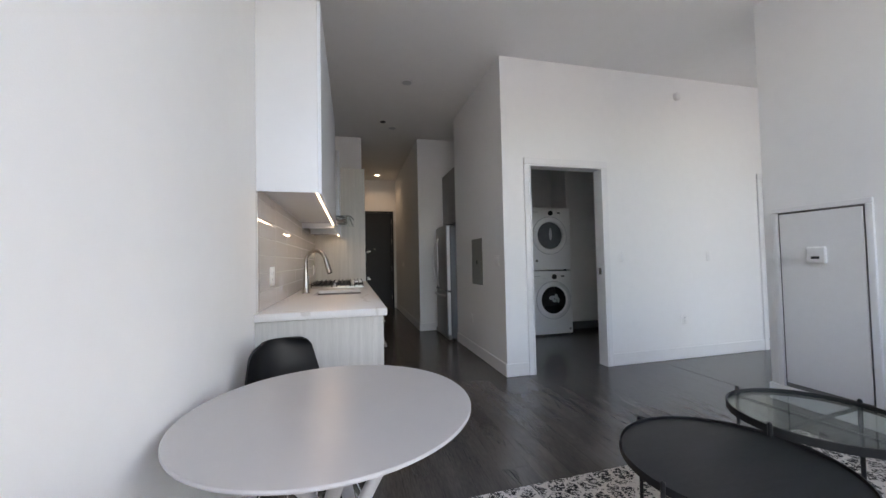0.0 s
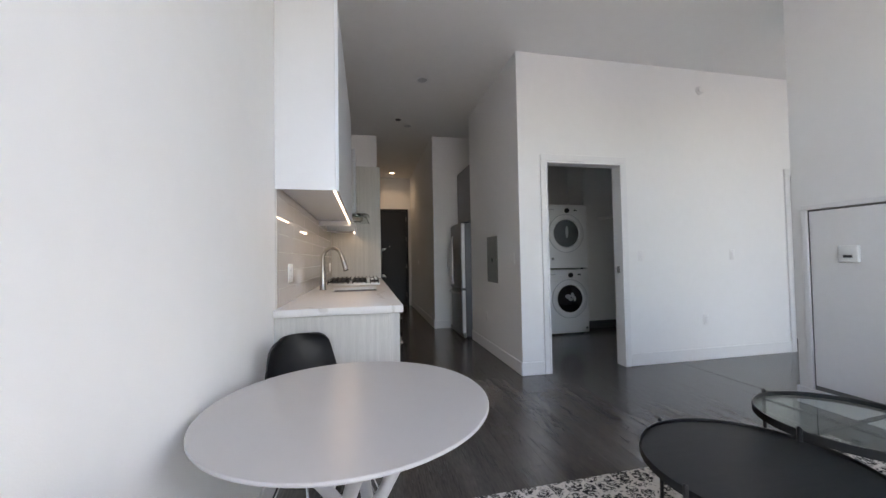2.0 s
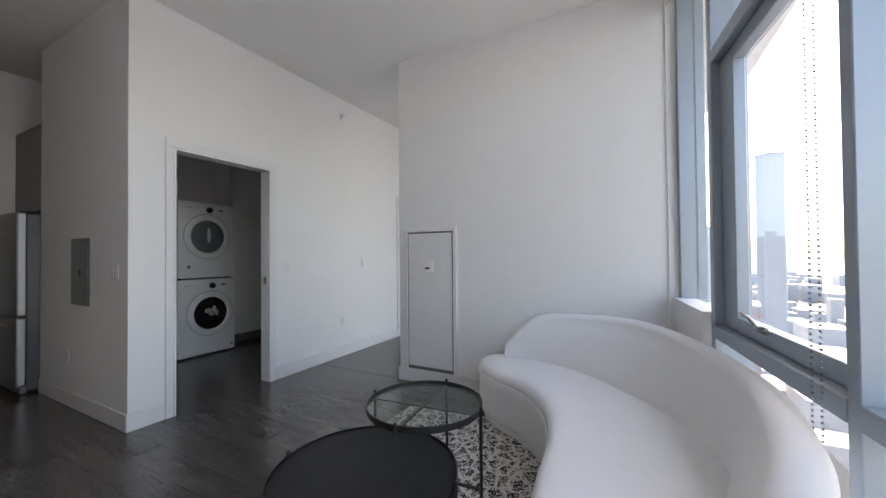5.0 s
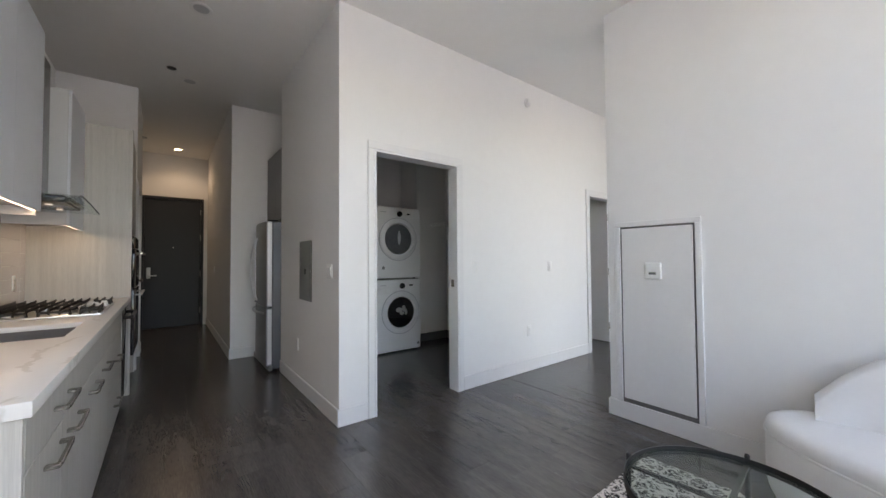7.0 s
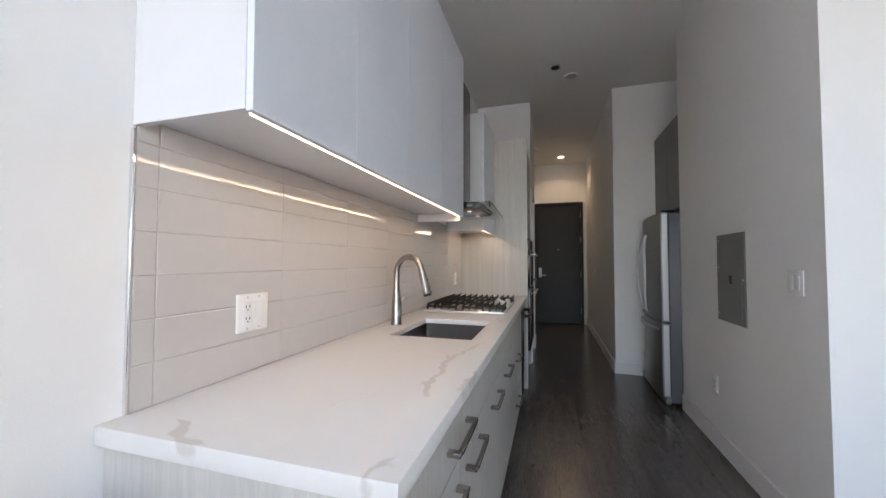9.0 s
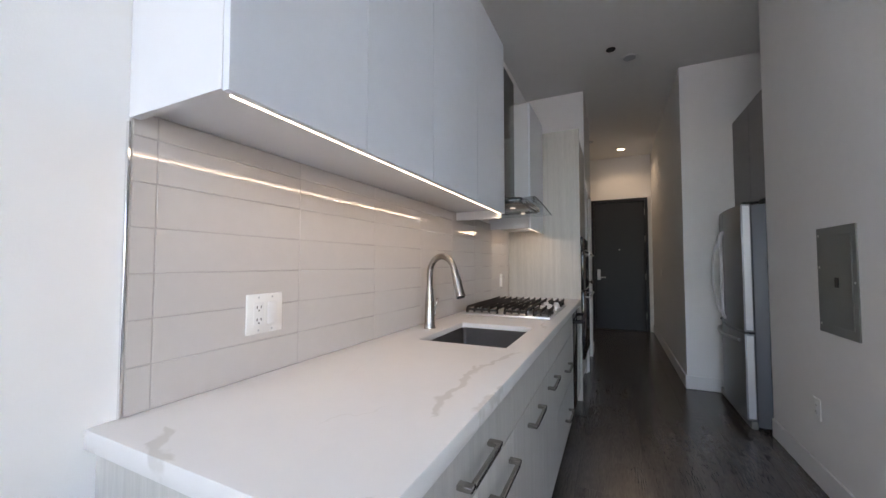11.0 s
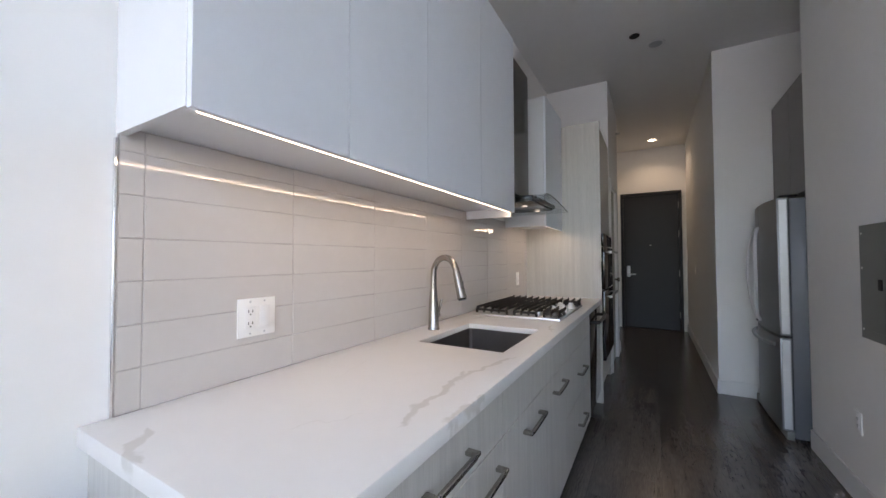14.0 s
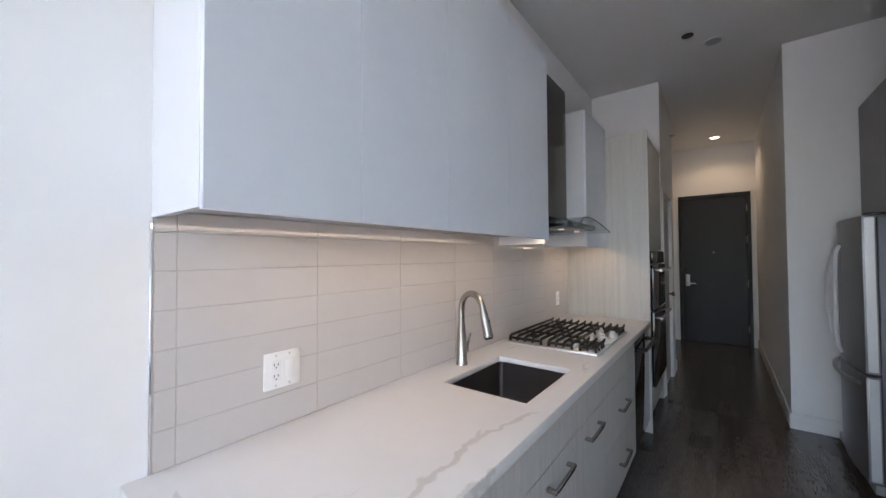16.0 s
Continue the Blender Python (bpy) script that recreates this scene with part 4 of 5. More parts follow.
# ---- laundry closet ----
def washer(name, z0, label, dark):
    t = thing(name, (3.435, 3.3, z0), label, name.replace("_", " "), "stacked laundry machines")
    x0, x1, yf = 3.078, 3.785, 2.965
    part("cabinet", boxes((x0, yf, z0 + 0.018, x1, 3.7, z0 + 0.978), bevel=0.012, seg=3), APPL, t)
    cx, cz = (3.462, z0 + 0.535) if dark else (3.425, z0 + 0.545)
    r = Matrix.Translation((cx, yf, cz)) @ Matrix.Rotation(radians(90), 4, "X")
    ring = part("door_ring", lathe(bmesh.new(), [(0.285, -0.002), (0.283, 0.012), (0.265, 0.024), (0.222, 0.03), (0.212, 0.018), (0.208, 0.004)], r, 48), APPL, t)
    part("door_trim", lathe(bmesh.new(), [(0.293, -0.001), (0.293, 0.007), (0.286, 0.0065)], r, 48), APPLG, ring)
    part("door_window", lathe(bmesh.new(), [(0.207, 0.006), (0.16, 0.018), (0.08, 0.026), (0.02, 0.028)], r, 40), BLACKGL if dark else PORTG, ring, "dark glass porthole" if dark else "smoked grey porthole")
    if dark:
        # raised bright blobs imitate the whitish reflections on the dark porthole
        for ox, oy, sx, sy in ((-0.04, 0.035, 1.0, 0.7), (0.03, 0.05, 0.6, 0.9), (0.0, -0.01, 0.8, 0.5), (0.065, 0.0, 0.45, 0.8)):
            part("porthole_glint", lathe(bmesh.new(), [(0.05, 0.0255), (0.042, 0.03), (0.025, 0.0335), (0.01, 0.034)], r @ Matrix.Translation((ox, oy, 0)) @ Matrix.Diagonal((sx, sy, 1, 1)), 20), STEEL, ring, "bright steel blob standing in for a reflection on the porthole")
    else:
        part("drum_baffle", lathe(bmesh.new(), [(0.03, 0.0285), (0.026, 0.033), (0.01, 0.034)], r @ Matrix.Translation((0.0, 0.02, 0)) @ Matrix.Diagonal((0.8, 3.2, 1, 1)), 20), APPLG, ring, "pale drum baffle seen through the porthole")
    part("dial", lathe(bmesh.new(), [(0.038, -0.001), (0.036, 0.02), (0.03, 0.024)], Matrix.Translation((cx + 0.02, yf, z0 + 0.89)) @ Matrix.Rotation(radians(90), 4, "X"), 24), BLACK, t, "dark control dial")
    part("display", boxes((cx + 0.14, yf - 0.004, z0 + 0.885, cx + 0.19, yf + 0.002, z0 + 0.905)), BLACK, t)
    part("badge", boxes((x0 + 0.07, yf - 0.003, z0 + 0.9, x0 + 0.16, yf + 0.002, z0 + 0.91)), APPLG, t)
    if dark:
        part("dispenser_drawer", boxes((x0 + 0.02, yf - 0.008, z0 + 0.8, x0 + 0.26, yf + 0.002, z0 + 0.87), bevel=0.004), APPL, t)
        part("filter_cap", boxes((x1 - 0.06, yf - 0.004, z0 + 0.07, x1 - 0.03, yf + 0.002, z0 + 0.1), bevel=0.002, seg=1), PANELG, t)
    else:
        part("vent_cap", lathe(bmesh.new(), [(0.022, -0.001), (0.02, 0.006)], Matrix.Translation((x0 + 0.12, yf, z0 + 0.16)) @ Matrix.Rotation(radians(90), 4, "X"), 20), PANELG, t)
    for x in (x0 + 0.06, x1 - 0.06):
        for y in (yf + 0.08, 3.62):
            part("foot", tube(bmesh.new(), [(x, y, z0), (x, y, z0 + 0.02)], 0.02, 10), BLACK, t)
    return t


washer("washing_machine", 0.0, "white front-loading washer standing under the dryer", True)
washer("tumble_dryer", 0.9795, "white front-loading dryer stacked on the washer", False)
ws = thing("wire_shelf", (4.3, 2.6, 1.8), "white coated wire closet shelf on the wall", "shelf")
for k in range(24):
    y = 1.6 + k * 0.07
    part("wire", tube(bmesh.new(), [(4.498, y, 1.80), (4.2, y, 1.80), (4.196, y, 1.77)], 0.0025, 6), PLATE, ws)
for x, z in ((4.2, 1.797), (4.35, 1.797), (4.49, 1.797), (4.196, 1.77)):
    part("rail", tube(bmesh.new(), [(x, 1.58, z - 0.004), (x, 3.28, z - 0.004)], 0.004, 6), PLATE, ws)
for y in (1.9, 2.9):
    part("brace", tube(bmesh.new(), [(4.21, y, 1.79), (4.499, y, 1.5)], 0.004, 6), PLATE, ws)

# ---- wall fittings ----
def wall_plate(name, m, gangs, label, category, w=None, toggles="rocker"):
    """Local x along the wall, z up, -y out of the wall."""
    w = w or (0.07 + 0.046 * (gangs - 1))
    t = thing(name, m @ Vector((0, 0, 0)), label, category, "wall plates")
    BASE[t.name] = m @ Vector((0, 0, 0))

    def b(*a, bevel=0.0):
        bm = bmesh.new()
        box(bm, *a, bevel=bevel, seg=2, m=m)
        return bm
    part("plate", b(-w / 2, -0.006, -0.058, w / 2, -0.0002, 0.058, bevel=0.0025), PLATE, t)
    for g in range(gangs):
        cx = (g - (gangs - 1) / 2) * 0.046
        for dz in (-0.0475, 0.0475):
            part("screw", b(cx - 0.0028, -0.0072, dz - 0.0028, cx + 0.0028, -0.0061, dz + 0.0028, bevel=0.0008), APPLG, t)
        kind = toggles if isinstance(toggles, str) else toggles[g]
        if kind == "rocker":
            part("rocker", b(cx - 0.0165, -0.0105, -0.0335, cx + 0.0165, -0.0065, 0.0335, bevel=0.002), TRIM, t)
        else:
            o = part("socket_insert", b(cx - 0.0165, -0.0085, -0.0335, cx + 0.0165, -0.0065, 0.0335, bevel=0.001), TRIM, t)
            for dz in (-0.02, 0.016):
                for dx in (-0.0065, 0.0065):
                    part("slot", b(cx + dx - 0.0012, -0.0092, dz, cx + dx + 0.0012, -0.0086, dz + 0.008), SLOT, o)
                part("ground_hole", b(cx - 0.002, -0.0092, dz - 0.008, cx + 0.002, -0.0086, dz - 0.004), SLOT, o)
    return t


FACE_S = lambda x, y, z: pose(x, y, z)
FACE_E = lambda x, y, z: pose(x, y, z, 0, 0, 90)
FACE_W = lambda x, y, z: pose(x, y, z, 0, 0, -90)
wall_plate("wall_outlet", FACE_E(-0.0105, 0.408, 1.096), 2, "white double plate with outlet and rocker on tile", "outlet", toggles=("socket", "rocker"), w=0.122)
wall_plate("wall_outlet", FACE_E(-0.0105, 2.905, 1.09), 1, "white outlet plate on tile beside the cooktop", "outlet", toggles="socket")
wall_plate("light_switch", FACE_W(1.96, 1.545, 1.16), 2, "white double rocker switch on painted wall", "switch")
wall_plate("wall_outlet", FACE_W(1.96, 2.425, 0.425), 1, "white wall outlet above the baseboard", "outlet", toggles="socket")
wall_plate("light_switch", FACE_S(3.345, 1.35, 1.17), 1, "white rocker switch beside the laundry opening", "switch")
wall_plate("light_switch", FACE_S(4.55, 1.35, 1.16), 1, "white rocker switch on the long wall", "switch")
wall_plate("wall_outlet", FACE_S(4.16, 1.35, 0.445), 1, "white wall outlet low on the long wall", "outlet", toggles="socket")
wall_plate("light_switch", FACE_W(1.575, 5.9, 1.1), 1, "white rocker switch in the passage", "switch")

ep2 = thing("electric_panel", (1.96, 2.165, 1.15), "grey steel breaker panel set in the wall", "breaker panel")
part("cover", boxes((1.952, 1.985, 0.875, 1.9598, 2.345, 1.43), bevel=0.002, seg=1), PANELG, ep2)
part("door", boxes((1.947, 2.015, 0.92, 1.9515, 2.22, 1.385), bevel=0.0015, seg=1), PANELG, ep2)
part("latch", boxes((1.942, 2.125, 1.12, 1.9465, 2.155, 1.17), bevel=0.001, seg=1), SLOT, ep2, "black slide latch")
for y, z in ((2.32, 0.92), (2.32, 1.39), (2.0, 1.15), (2.32, 1.22)):
    part("screw", tube(bmesh.new(), [(1.9515, y, z), (1.950, y, z)], 0.006, 8), PLATE, ep2)

th = thing("thermostat", (3.772, -0.135, 1.155), "white square thermostat with small dark display", "thermostat")
part("body", boxes((3.742, -0.19, 1.095, 3.7718, -0.08, 1.215), bevel=0.008, seg=3), PLATE, th)
part("display", boxes((3.7405, -0.16, 1.128, 3.7418, -0.11, 1.146)), SLOT, th)

sd1 = thing("smoke_detector", (4.18, 1.35, 3.03), "small round white wall-mounted smoke detector", "smoke detector")
part("base", lathe(bmesh.new(), [(0.05, 0), (0.05, 0.012), (0.044, 0.016)], Matrix.Translation((4.18, 1.3498, 3.03)) @ Matrix.Rotation(radians(90), 4, "X"), 28), PLATE, sd1)
part("dome", lathe(bmesh.new(), [(0.04, 0.0165), (0.036, 0.03), (0.022, 0.036)], Matrix.Translation((4.18, 1.3498, 3.03)) @ Matrix.Rotation(radians(90), 4, "X"), 28), PLATE, sd1)


def downlight(x, y, lit):
    t = thing("recessed_light", (x, y, H), "glowing recessed ceiling downlight" if lit else "unlit white recessed ceiling downlight", "downlight", "ceiling downlights")
    m = Matrix.Translation((x, y, H - 0.0003)) @ Matrix.Rotation(math.pi, 4, "X")
    bm = bmesh.new()
    n, prof = 32, ((0.078, 0), (0.078, 0.006), (0.07, 0.009), (0.056, 0.005))
    rings = [[bm.verts.new(m @ Vector((r * math.cos(2 * math.pi * k / n), r * math.sin(2 * math.pi * k / n), z))) for k in range(n)] for r, z in prof]
    for a, b in zip(rings, rings[1:]):
        for k in range(n):
            bm.faces.new((a[k], a[(k + 1) % n], b[(k + 1) % n], b[k]))
    part("trim_ring", bm, TRIM, t)
    part("lens", lathe(bmesh.new(), [(0.056, 0.0005), (0.055, 0.004), (0.03, 0.005)], m, 28), LAMP if lit else APPLG, t)


downlight(1.12, 2.10, False)
downlight(1.11, 3.58, False)
downlight(1.08, 6.73, True)
sp = thing("ceiling_sprinkler", (0.945, 3.35, H), "small dark round ceiling opening for a sprinkler", "sprinkler")
part("cup", lathe(bmesh.new(), [(0.042, 0), (0.042, 0.004), (0.036, 0.005)], Matrix.Translation((0.945, 3.35, H - 0.0003)) @ Matrix.Rotation(math.pi, 4, "X"), 24), SLOT, sp)
sp2 = thing("wall_sprinkler", (0.645, 5.1, 2.95), "small white sidewall sprinkler head in the passage", "sprinkler")
part("head", tube(bmesh.new(), [(0.645, 5.1, 2.95), (0.70, 5.1, 2.95)], 0.016, 12, 0.01), STEEL, sp2)

# ---- dining corner ----
dt = thing("dining_table", (0.42, -0.89, 0), "round pale grey table on four crossing tapered legs", "table")
part("tabletop", lathe(bmesh.new(), [(0.37, 0.73), (0.402, 0.737), (0.411, 0.743), (0.411, 0.747), (0.408, 0.75)], Matrix.Translation((0.413, -0.89, 0)), 72), TABLEW, dt)
for k in range(4):
    a = radians(90 * k + 8) - 2.75
    top = (0.42 + 0.25 * math.cos(a + 2.75), -0.89 + 0.25 * math.sin(a + 2.75), 0.7275)
    foot = (0.42 + 0.27 * math.cos(a), -0.89 + 0.27 * math.sin(a), 0.0)
    part("leg", tube(bmesh.new(), [foot, top], 0.015, 16, 0.021), TABLEW, dt)
part("top_plate", lathe(bmesh.new(), [(0.24, 0.7195), (0.25, 0.7278)], Matrix.Translation((0.42, -0.89, 0)), 40), TABLEW, dt)


def shell_chair(x, y, turn, label):
    t = thing("dining_chair", (x, y, 0), label, "chair", "chairs round the table")
    prof = spline([(0, -0.22, 0.40), (0, -0.19, 0.445), (0, -0.08, 0.435), (0, 0.08, 0.415), (0, 0.17, 0.44), (0, 0.215, 0.56), (0, 0.235, 0.70), (0, 0.255, 0.83)], 5, False)
    n, wd = len(prof), 15
    bm = bmesh.new()
    grid = []
    for i, p in enumerate(prof):
        f = i / (n - 1)
        half = 0.215 + 0.015 * math.sin(math.pi * f) - 0.075 * max(0, f - 0.6) / 0.4
        if f > 0.93:
            half *= 1 - 0.28 * ((f - 0.93) / 0.07) ** 2
        if f < 0.07:
            half *= 1 - 0.12 * ((0.07 - f) / 0.07) ** 2
        row = []
        for k in range(wd):
            u = 2 * k / (wd - 1) - 1
            lift = 0.07 * abs(u) ** 3 * math.sin(math.pi * min(1, f * 1.5))
            fwd = -0.07 * abs(u) ** 2.2 * max(0, min(1, (f - 0.45) / 0.3))
            row.append(bm.verts.new((half * u, p.y + fwd, p.z + lift * (1 if f < 0.6 else max(0, (0.9 - f) / 0.3)))))
        grid.append(row)
    for a, b in zip(grid, grid[1:]):
        for k in range(wd - 1):
            bm.faces.new((a[k], a[k + 1], b[k + 1], b[k]))
    bmesh.ops.recalc_face_normals(bm, faces=bm.faces)
    bmesh.ops.solidify(bm, geom=bm.faces[:], thickness=0.008)
    m = pose(x, y, 0, 0, 0, turn)
    bmesh.ops.transform(bm, matrix=m, verts=bm.verts)
    part("seat_shell", bm, BLACK, t, "moulded black plastic shell")
    for sx in (-1, 1):
        for sy in (-1, 1):
            f = m @ Vector((sx * 0.2, sy * 0.21, 0.004))
            for ox, oy in ((0.02, 0.12), (0.12, 0.03)):
                part("wire_leg", tube(bmesh.new(), [f, m @ Vector((sx * ox, sy * oy, 0.41))], 0.0045, 8), CHROME, t)
            part("foot_pad", lathe(bmesh.new(), [(0.012, 0), (0.012, 0.008), (0.006, 0.012)], Matrix.Translation((f.x, f.y, 0)), 12), BLACK, t)
        part("cross_wire", tube(bmesh.new(), [m @ Vector((sx * 0.11, -0.12, 0.24)), m @ Vector((-sx * 0.11, 0.12, 0.24))], 0.004, 8), CHROME, t)
        part("seat_rail", tube(bmesh.new(), [m @ Vector((sx * 0.12, -0.13, 0.405)), m @ Vector((sx * 0.12, 0.13, 0.405))], 0.005, 8), CHROME, t)
    return t


shell_chair(0.287, -0.41, 42, "black moulded shell chair tucked under the table")
shell_chair(0.31, -1.55, 90, "black shell chair pushed in beside the wall")

# ---- sitting corner ----
rug = solid("rug", boxes((-1.2, -0.86, 0.0, 1.2, 0.86, 0.009), bevel=0.003, seg=1), RUG, "cream rug with a broken black leaf pattern", "rug")
rug.matrix_world = pose(2.15, -1.13, 0.0005, 0, 0, 1.5)


def tray_table(name, x, y, z, r, top_mat, label, turn, legs=4, glass=False):
    t = thing(name, (x, y, 0), label, "coffee table", "nested coffee tables")
    m = Matrix.Translation((x, y, z))
    bm = bmesh.new()
    n, prof = 64, ((r - 0.005, -0.025), (r, -0.024), (r, 0.006), (r - 0.005, 0.007), (r - 0.006, -0.022))
    rings = [[bm.verts.new(m @ Vector((q * math.cos(2 * math.pi * k / n), q * math.sin(2 * math.pi * k / n), dz))) for k in range(n)] for q, dz in prof]
    for a, b in zip(rings, rings[1:] + rings[:1]):
        for k in range(n):
            bm.faces.new((a[k], a[(k + 1) % n], b[(k + 1) % n], b[k]))
    part("rim", bm, METALB, t)
    part("glass_top" if glass else "tray_top", lathe(bmesh.new(), [(r - 0.009, -0.012), (r - 0.007, -0.010), (r - 0.007, -0.005), (r - 0.009, -0.003)], m, 64), top_mat, t)
    for k in range(legs):
        a = radians(turn + 360 / legs * k)
        lx, ly = x + (r + 0.004) * math.cos(a), y + (r + 0.004) * math.sin(a)
        bm = bmesh.new()
        low = z - 0.034 if glass and k == 2 else 0.0095
        tube(bm, [(lx, ly, low), (lx, ly, z + 0.014)], 0.0085, 10)
        bmesh.ops.create_icosphere(bm, subdivisions=2, radius=0.0085, matrix=Matrix.Translation((lx, ly, z + 0.014)))
        part("leg", bm, METALB, t)
    for k in range(legs // 2):
        a = radians(turn + 360 / legs * k)
        c, s = math.cos(a) * (r - 0.004), math.sin(a) * (r - 0.004)
        bm = bmesh.new()
        box(bm, -r + 0.004, -0.008, -0.005, r - 0.004, 0.008, 0.005, m=Matrix.Translation((x, y, 0.11 + 0.011 * k)) @ Matrix.Rotation(a, 4, "Z"))
        part("stretcher", bm, METALB, t)
        if glass:
            bm = bmesh.new()
            box(bm, -r + 0.008, -0.008, -0.004, r - 0.008, 0.008, 0.004, m=Matrix.Translation((x, y, z - 0.0175 - 0.009 * k)) @ Matrix.Rotation(a, 4, "Z"))
            part("top_bar", bm, METALB, t)
    return t


tray_table("coffee_table", 1.87, -0.925, 0.385, 0.382, TOPB, "low round black wood tray coffee table", 10)
tray_table("side_table", 2.325, -0.94, 0.505, 0.3, CLEAR, "round glass-topped side table with black frame", 5, glass=True)

# curved sofa
sf = thing("curved_sofa", (2.9, -1.7, 0), "kidney-shaped white cloth sofa on the rug", "sofa")
OUT = [(3.52, -0.80), (3.33, -0.845), (3.17, -1.01), (3.02, -1.25), (2.78, -1.44), (2.45, -1.54), (2.05, -1.57), (1.7, -1.64), (1.44, -1.82), (1.38, -2.08), (1.54, -2.33), (1.95, -2.38), (2.4, -2.36), (2.8, -2.30), (3.24, -2.18), (3.55, -1.96), (3.71, -1.58), (3.735, -1.18), (3.67, -0.92)]
ring2 = spline([(x, y, 0) for x, y in OUT], 6)


def inset(loop, d):
    n, out = len(loop), []
    for i in range(n):
        t = (loop[(i + 1) % n] - loop[i - 1]).normalized()
        out.append(loop[i] + Vector((t.y, -t.x, 0)) * d)
    return out


def pad(levels):
    bm = bmesh.new()
    rings = [[bm.verts.new((v.x, v.y, z)) for v in inset(ring2, d)] for d, z in levels]
    for a, b in zip(rings, rings[1:]):
        for k in range(len(a)):
            bm.faces.new((a[k], a[(k + 1) % len(a)], b[(k + 1) % len(a)], b[k]))
    bm.faces.new(rings[0][::-1]), bm.faces.new(rings[-1])
    return bm


area2 = sum(a.x * b.y - b.x * a.y for a, b in zip(ring2, ring2[1:] + ring2[:1]))
SG = -1 if area2 > 0 else 1
part("plinth", pad([(SG * 0.035, 0.0105), (SG * 0.035, 0.05)]), SOFA, sf)
part("seat_base", pad([(SG * 0.03, 0.0505), (SG * 0.012, 0.07), (SG * 0.0, 0.12), (SG * 0.0, 0.30), (SG * 0.004, 0.345), (SG * 0.012, 0.355)]), SOFA, sf)
part("seat_cushion", pad([(SG * 0.012, 0.3555), (SG * 0.003, 0.362), (SG * 0.0, 0.385), (SG * 0.012, 0.415), (SG * 0.04, 0.432), (SG * 0.1, 0.438)]), SOFA, sf)
part("piping", tube(bmesh.new(), [(v.x, v.y, 0.358) for v in inset(ring2, -SG * 0.001)] + [(ring2[0].x, ring2[0].y, 0.358)], 0.006, 6), SOFA, sf)
INNER = [(3.50, -0.985), (3.53, -1.2), (3.42, -1.5), (3.19, -1.79), (2.86, -2.065), (2.44, -2.22), (2.1, -2.14), (1.88, -2.04), (1.70, -1.93)]
OUTER = [(3.655, -0.965), (3.728, -1.2), (3.72, -1.58), (3.57, -1.97), (3.06, -2.24), (2.5, -2.37), (2.1, -2.37), (1.74, -2.29), (1.50, -2.1)]
TOPS = (0.54, 0.755, 0.8, 0.805, 0.805, 0.805, 0.8, 0.77, 0.6)
inner, outer = (spline([(x, y, z) for (x, y), z in zip(c, TOPS)], 8, False) for c in (INNER, OUTER))
bm = bmesh.new()
rings = []
for p, q in zip(inner, outer):
    top, w = p.z, (q - p).xy.length
    side = Vector(((q.x - p.x) / w, (q.y - p.y) / w, 0))
    rad = min(0.065, w * 0.42)
    lean = max(0.0, w - 2 * rad - 0.02)
    sec = [(0.0, 0.1), (0.0, 0.43), (lean * 0.35, 0.43 + (top - 0.43 - rad) * 0.4), (lean * 0.85, top - rad - 0.03)]
    sec += [(lean + 0.02 + rad - rad * math.cos(radians(d)), top - rad + rad * math.sin(radians(d))) for d in range(10, 180, 17)]
    sec += [(w, top - rad - 0.04), (w - 0.006, 0.3), (w - 0.015, 0.1)]
    rings.append([bm.verts.new((p.x + side.x * u, p.y + side.y * u, max(z, 0.1))) for u, z in sec])
for a, b in zip(rings, rings[1:]):
    for k in range(len(a)):
        bm.faces.new((a[k], a[(k + 1) % len(a)], b[(k + 1) % len(a)], b[k]))
bm.faces.new(rings[0]), bm.faces.new(rings[-1][::-1])
part("backrest", bm, SOFA, sf)

# ---- the city beyond the glass ----
solid("ground", boxes((-12000, -12000, -75.5, 12000, 12000, -75)), CITYG, "hazy grey city ground far below", "ground", "", "structure")
random.seed(7)


def building(x, y, w, d, h, material, label, floors, turn=0.0, glass=HAZEWIN):
    t = thing("building", (x, y, -75), label, "building", "city buildings")
    m = Matrix.Translation((x, y, -75)) @ Matrix.Rotation(turn, 4, "Z")
    bm = bmesh.new()
    box(bm, -w / 2, -d / 2, 0, w / 2, d / 2, h, m=m)
    part("wall", bm, material, t)
    bm = bmesh.new()
    box(bm, -w / 2 - 0.3, -d / 2 - 0.3, h, w / 2 + 0.3, d / 2 + 0.3, h + 1.2, m=m)
    box(bm, -w / 5, -d / 5, h + 1.2, w / 5, d / 5, h + 4.5, m=m)
    part("roof", bm, CONC, t)
    bm = bmesh.new()
    step = h / floors
    for k in range(floors):
        z = k * step + step * 0.35
        nx, ny = max(3, int(w / 4)), max(3, int(d / 4))
        for i in range(nx):
            cx = -w / 2 + (i + 0.5) * w / nx
            box(bm, cx - w / nx * 0.32, d / 2 - 0.05, z, cx + w / nx * 0.32, d / 2 + 0.06, z + step * 0.5, m=m)
        for i in range(ny):
            cy = -d / 2 + (i + 0.5) * d / ny
            box(bm, -w / 2 - 0.06, cy - d / ny * 0.32, z, -w / 2 + 0.05, cy + d / ny * 0.32, z + step * 0.5, m=m)
    tagged(part("window_rows", bm, glass, t), kind="stuff")


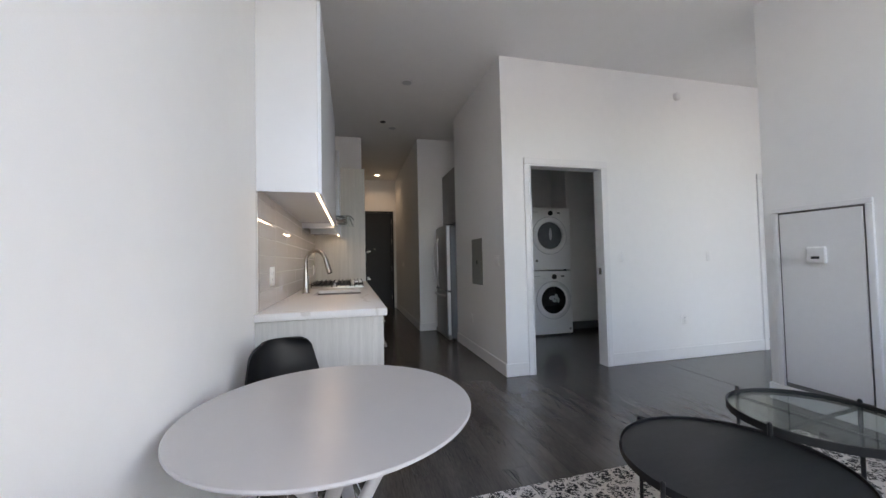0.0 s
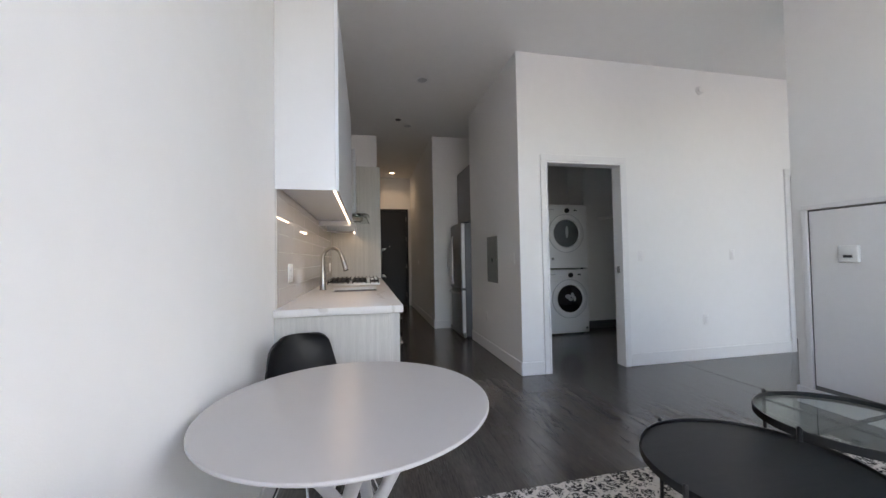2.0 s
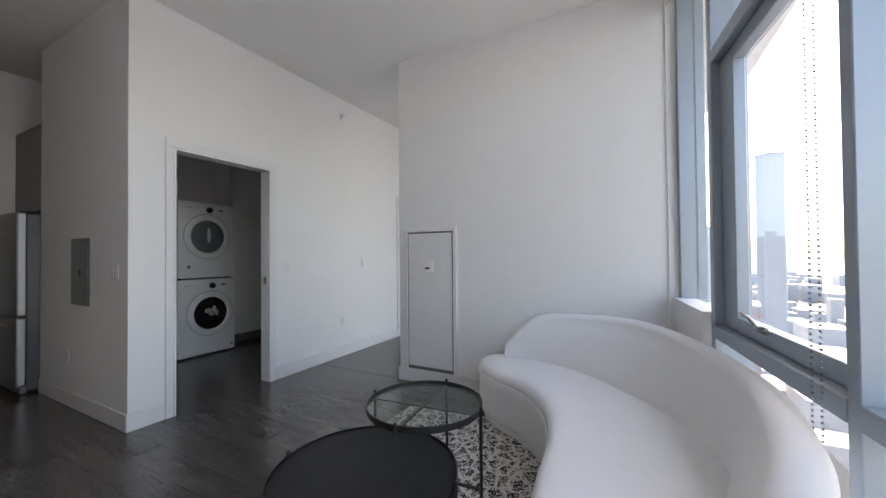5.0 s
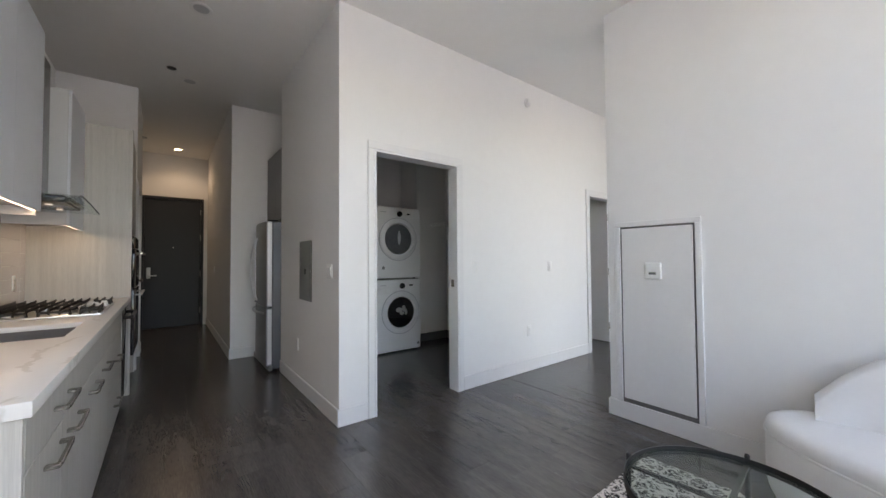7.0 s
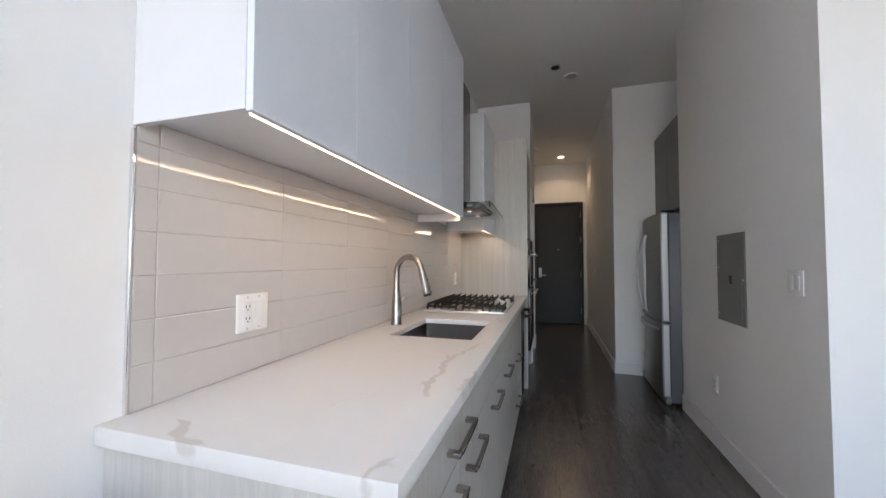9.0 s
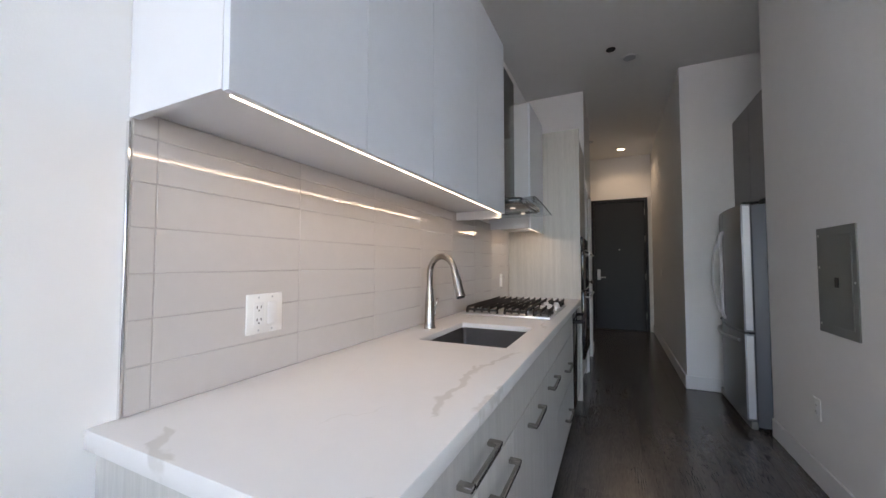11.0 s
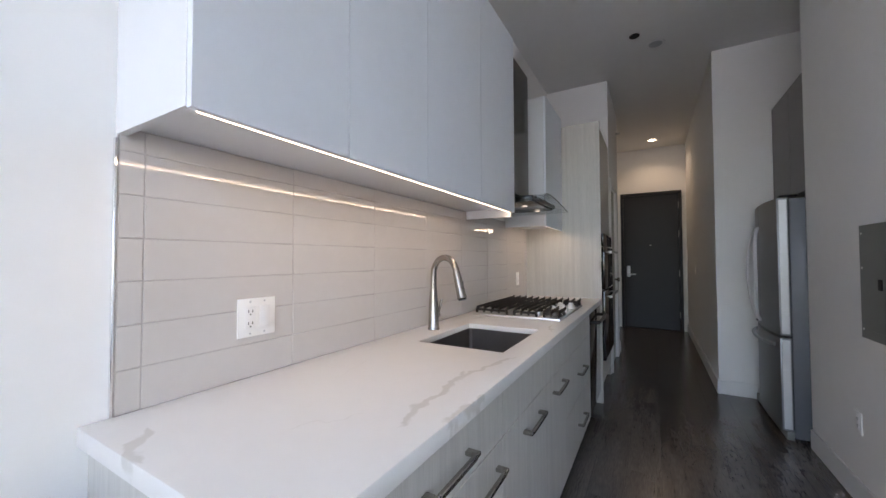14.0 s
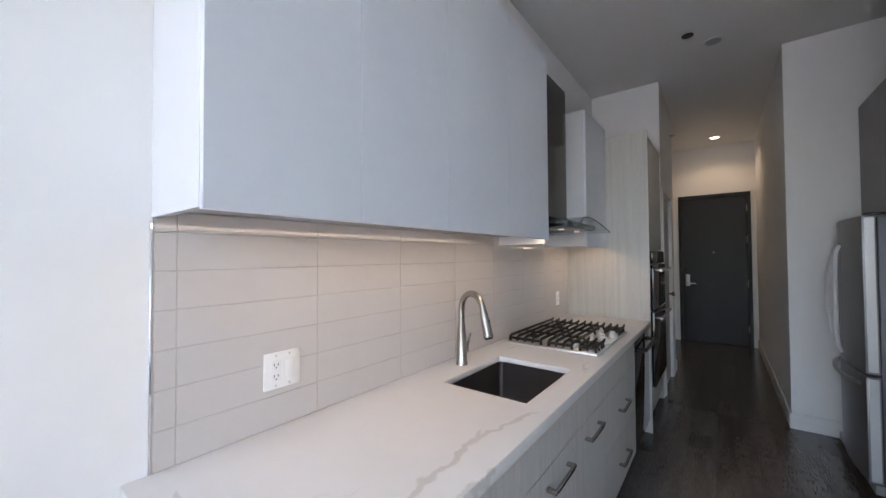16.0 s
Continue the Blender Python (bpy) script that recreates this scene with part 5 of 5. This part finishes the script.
# haze on the towers lies only in their wall and window colours
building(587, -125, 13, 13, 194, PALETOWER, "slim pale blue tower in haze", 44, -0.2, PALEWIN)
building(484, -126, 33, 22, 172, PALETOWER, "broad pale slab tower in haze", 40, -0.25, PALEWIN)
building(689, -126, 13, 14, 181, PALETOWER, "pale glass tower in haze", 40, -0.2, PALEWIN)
building(398, -44, 15, 15, 124, TOWERG, "blue-grey glass tower in haze", 30, -0.1, PALEWIN)
building(290, -76, 15, 13, 84, CONC, "grey concrete mid-rise block with window grid", 24, -0.25)
building(364, -170, 38, 24, 116, TOWERG, "broad blue-grey glass tower in haze", 30, -0.4, PALEWIN)
building(139, -63, 14, 12, 76, BRICKF, "red brick apartment tower with rows of windows", 22, -0.4)
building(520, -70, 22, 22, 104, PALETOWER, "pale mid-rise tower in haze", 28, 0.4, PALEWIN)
building(230, -130, 25, 19, 40, CONC, "low concrete block with window grid", 12, 0.3)
building(180, -20, 19, 12, 44, CONC, "low pale block with window grid", 13, 0.1)
building(700, -50, 37, 31, 98, PALETOWER, "distant slab tower tinted pale for haze", 26, 0.0, PALEWIN)
building(120, -120, 22, 16, 30, CONC, "low flat-roofed pale block", 9, -0.2)
building(90, -75, 14, 19, 22, BRICKF, "low red brick block far below", 7, 0.15)
building(380, -30, 25, 22, 70, CONC, "pale concrete mid-rise block with windows", 20, 0.3)
building(210, -44, 20, 14, 52, BRICKF, "red brick mid-rise block with rows of windows", 15, -0.2)
bm = bmesh.new()
for k in range(420):
    a, r = random.uniform(-0.9, 0.25), random.uniform(160, 1500)
    x, y, s, h = r * math.cos(a), -40 - abs(r * math.sin(a)) * 1.1, random.uniform(10, 28), random.uniform(5, 26)
    box(bm, x - s / 2, y - s / 2, -75, x + s / 2, y + s * 0.4, -75 + h)
solid("far_roofs", bm, CONC, "many low hazy city roofs", "buildings", "stuff")

# ---- backsplash tiles ----
bs = solid("backsplash", boxes((-0.0195, 0.067, 0.9155, -0.0116, 3.1995, 1.582)), GROUT, "glazed greige stacked tile backsplash with fine grey joints", "backsplash", "structure")
edges = [0.069, 0.119] + [0.119 + 0.42 * k for k in range(1, 8)] + [3.1985]
tile_mesh = {}
for j in range(7):
    z0, z1 = 0.9165 + 0.1019 * j, (0.9165 + 0.1019 * (j + 1) if j < 6 else 1.5815) - 0.0024
    for a, b in zip(edges, edges[1:]):
        w = round(b - a - 0.0024, 4), j == 6
        if w not in tile_mesh:
            me = mesh("tile", boxes((0, 0, 0, 0.0062, w[0], z1 - z0), bevel=0.0012, seg=1), TILE)
            tile_mesh[w] = me
        ob = new("tile", tile_mesh[w])
        ob.location = (-0.0162, a + 0.0012, z0)
        ob.parent = bs
solid("tile_trim", boxes((-0.0195, 0.061, 0.9155, -0.009, 0.0665, 1.554), bevel=0.001, seg=1), CHROME, "thin bright metal edge strip beside the tile", "trim", "structure")

# ---- floor planks ----
random.seed(3)
PW, PL = 0.18, 1.22
lengths = {}
spaces = ((0.0, -2.75, 3.785, 1.35), (0.56, 1.35, 1.96, 4.0), (0.4, 4.0, 1.575, 7.26), (1.96, 3.08, 2.75, 4.0), (2.08, 1.35, 4.5, 3.75), (3.785, 0.216, 6.58, 1.35), (3.905, -2.1, 6.58, 0.096), (4.3, 0.096, 6.2, 0.216), (4.62, 1.35, 6.58, 4.0))
count = 0
rest = bmesh.new()
for x0, y0, x1, y1 in spaces:
    i = math.floor(x0 / PW)
    while i * PW < x1:
        a, b = max(x0, i * PW), min(x1, (i + 1) * PW)
        y = y0 - random.random() * PL
        while y < y1 and b - a > 0.01:
            c, d = max(y0, y), min(y1, y + PL)
            if d - c > 0.02:
                key = (round(b - a - 0.0012, 4), round(d - c - 0.0012, 4))
                if count < 300:
                    if key not in lengths:
                        lengths[key] = mesh("plank", boxes((0, 0, -0.0035, key[0], key[1], 0.0)), PLANK)
                    ob = new("plank", lengths[key])
                    ob.location = (a + 0.0006, c + 0.0006, 0)
                    ob.parent = floor
                    count += 1
                else:
                    box(rest, a + 0.0006, c + 0.0006, -0.0035, b - 0.0006, d - 0.0006, 0.0)
            y += PL
        i += 1
if rest.verts:
    tagged(part("plank_rest", rest, PLANK, floor), kind="stuff")
else:
    rest.free()
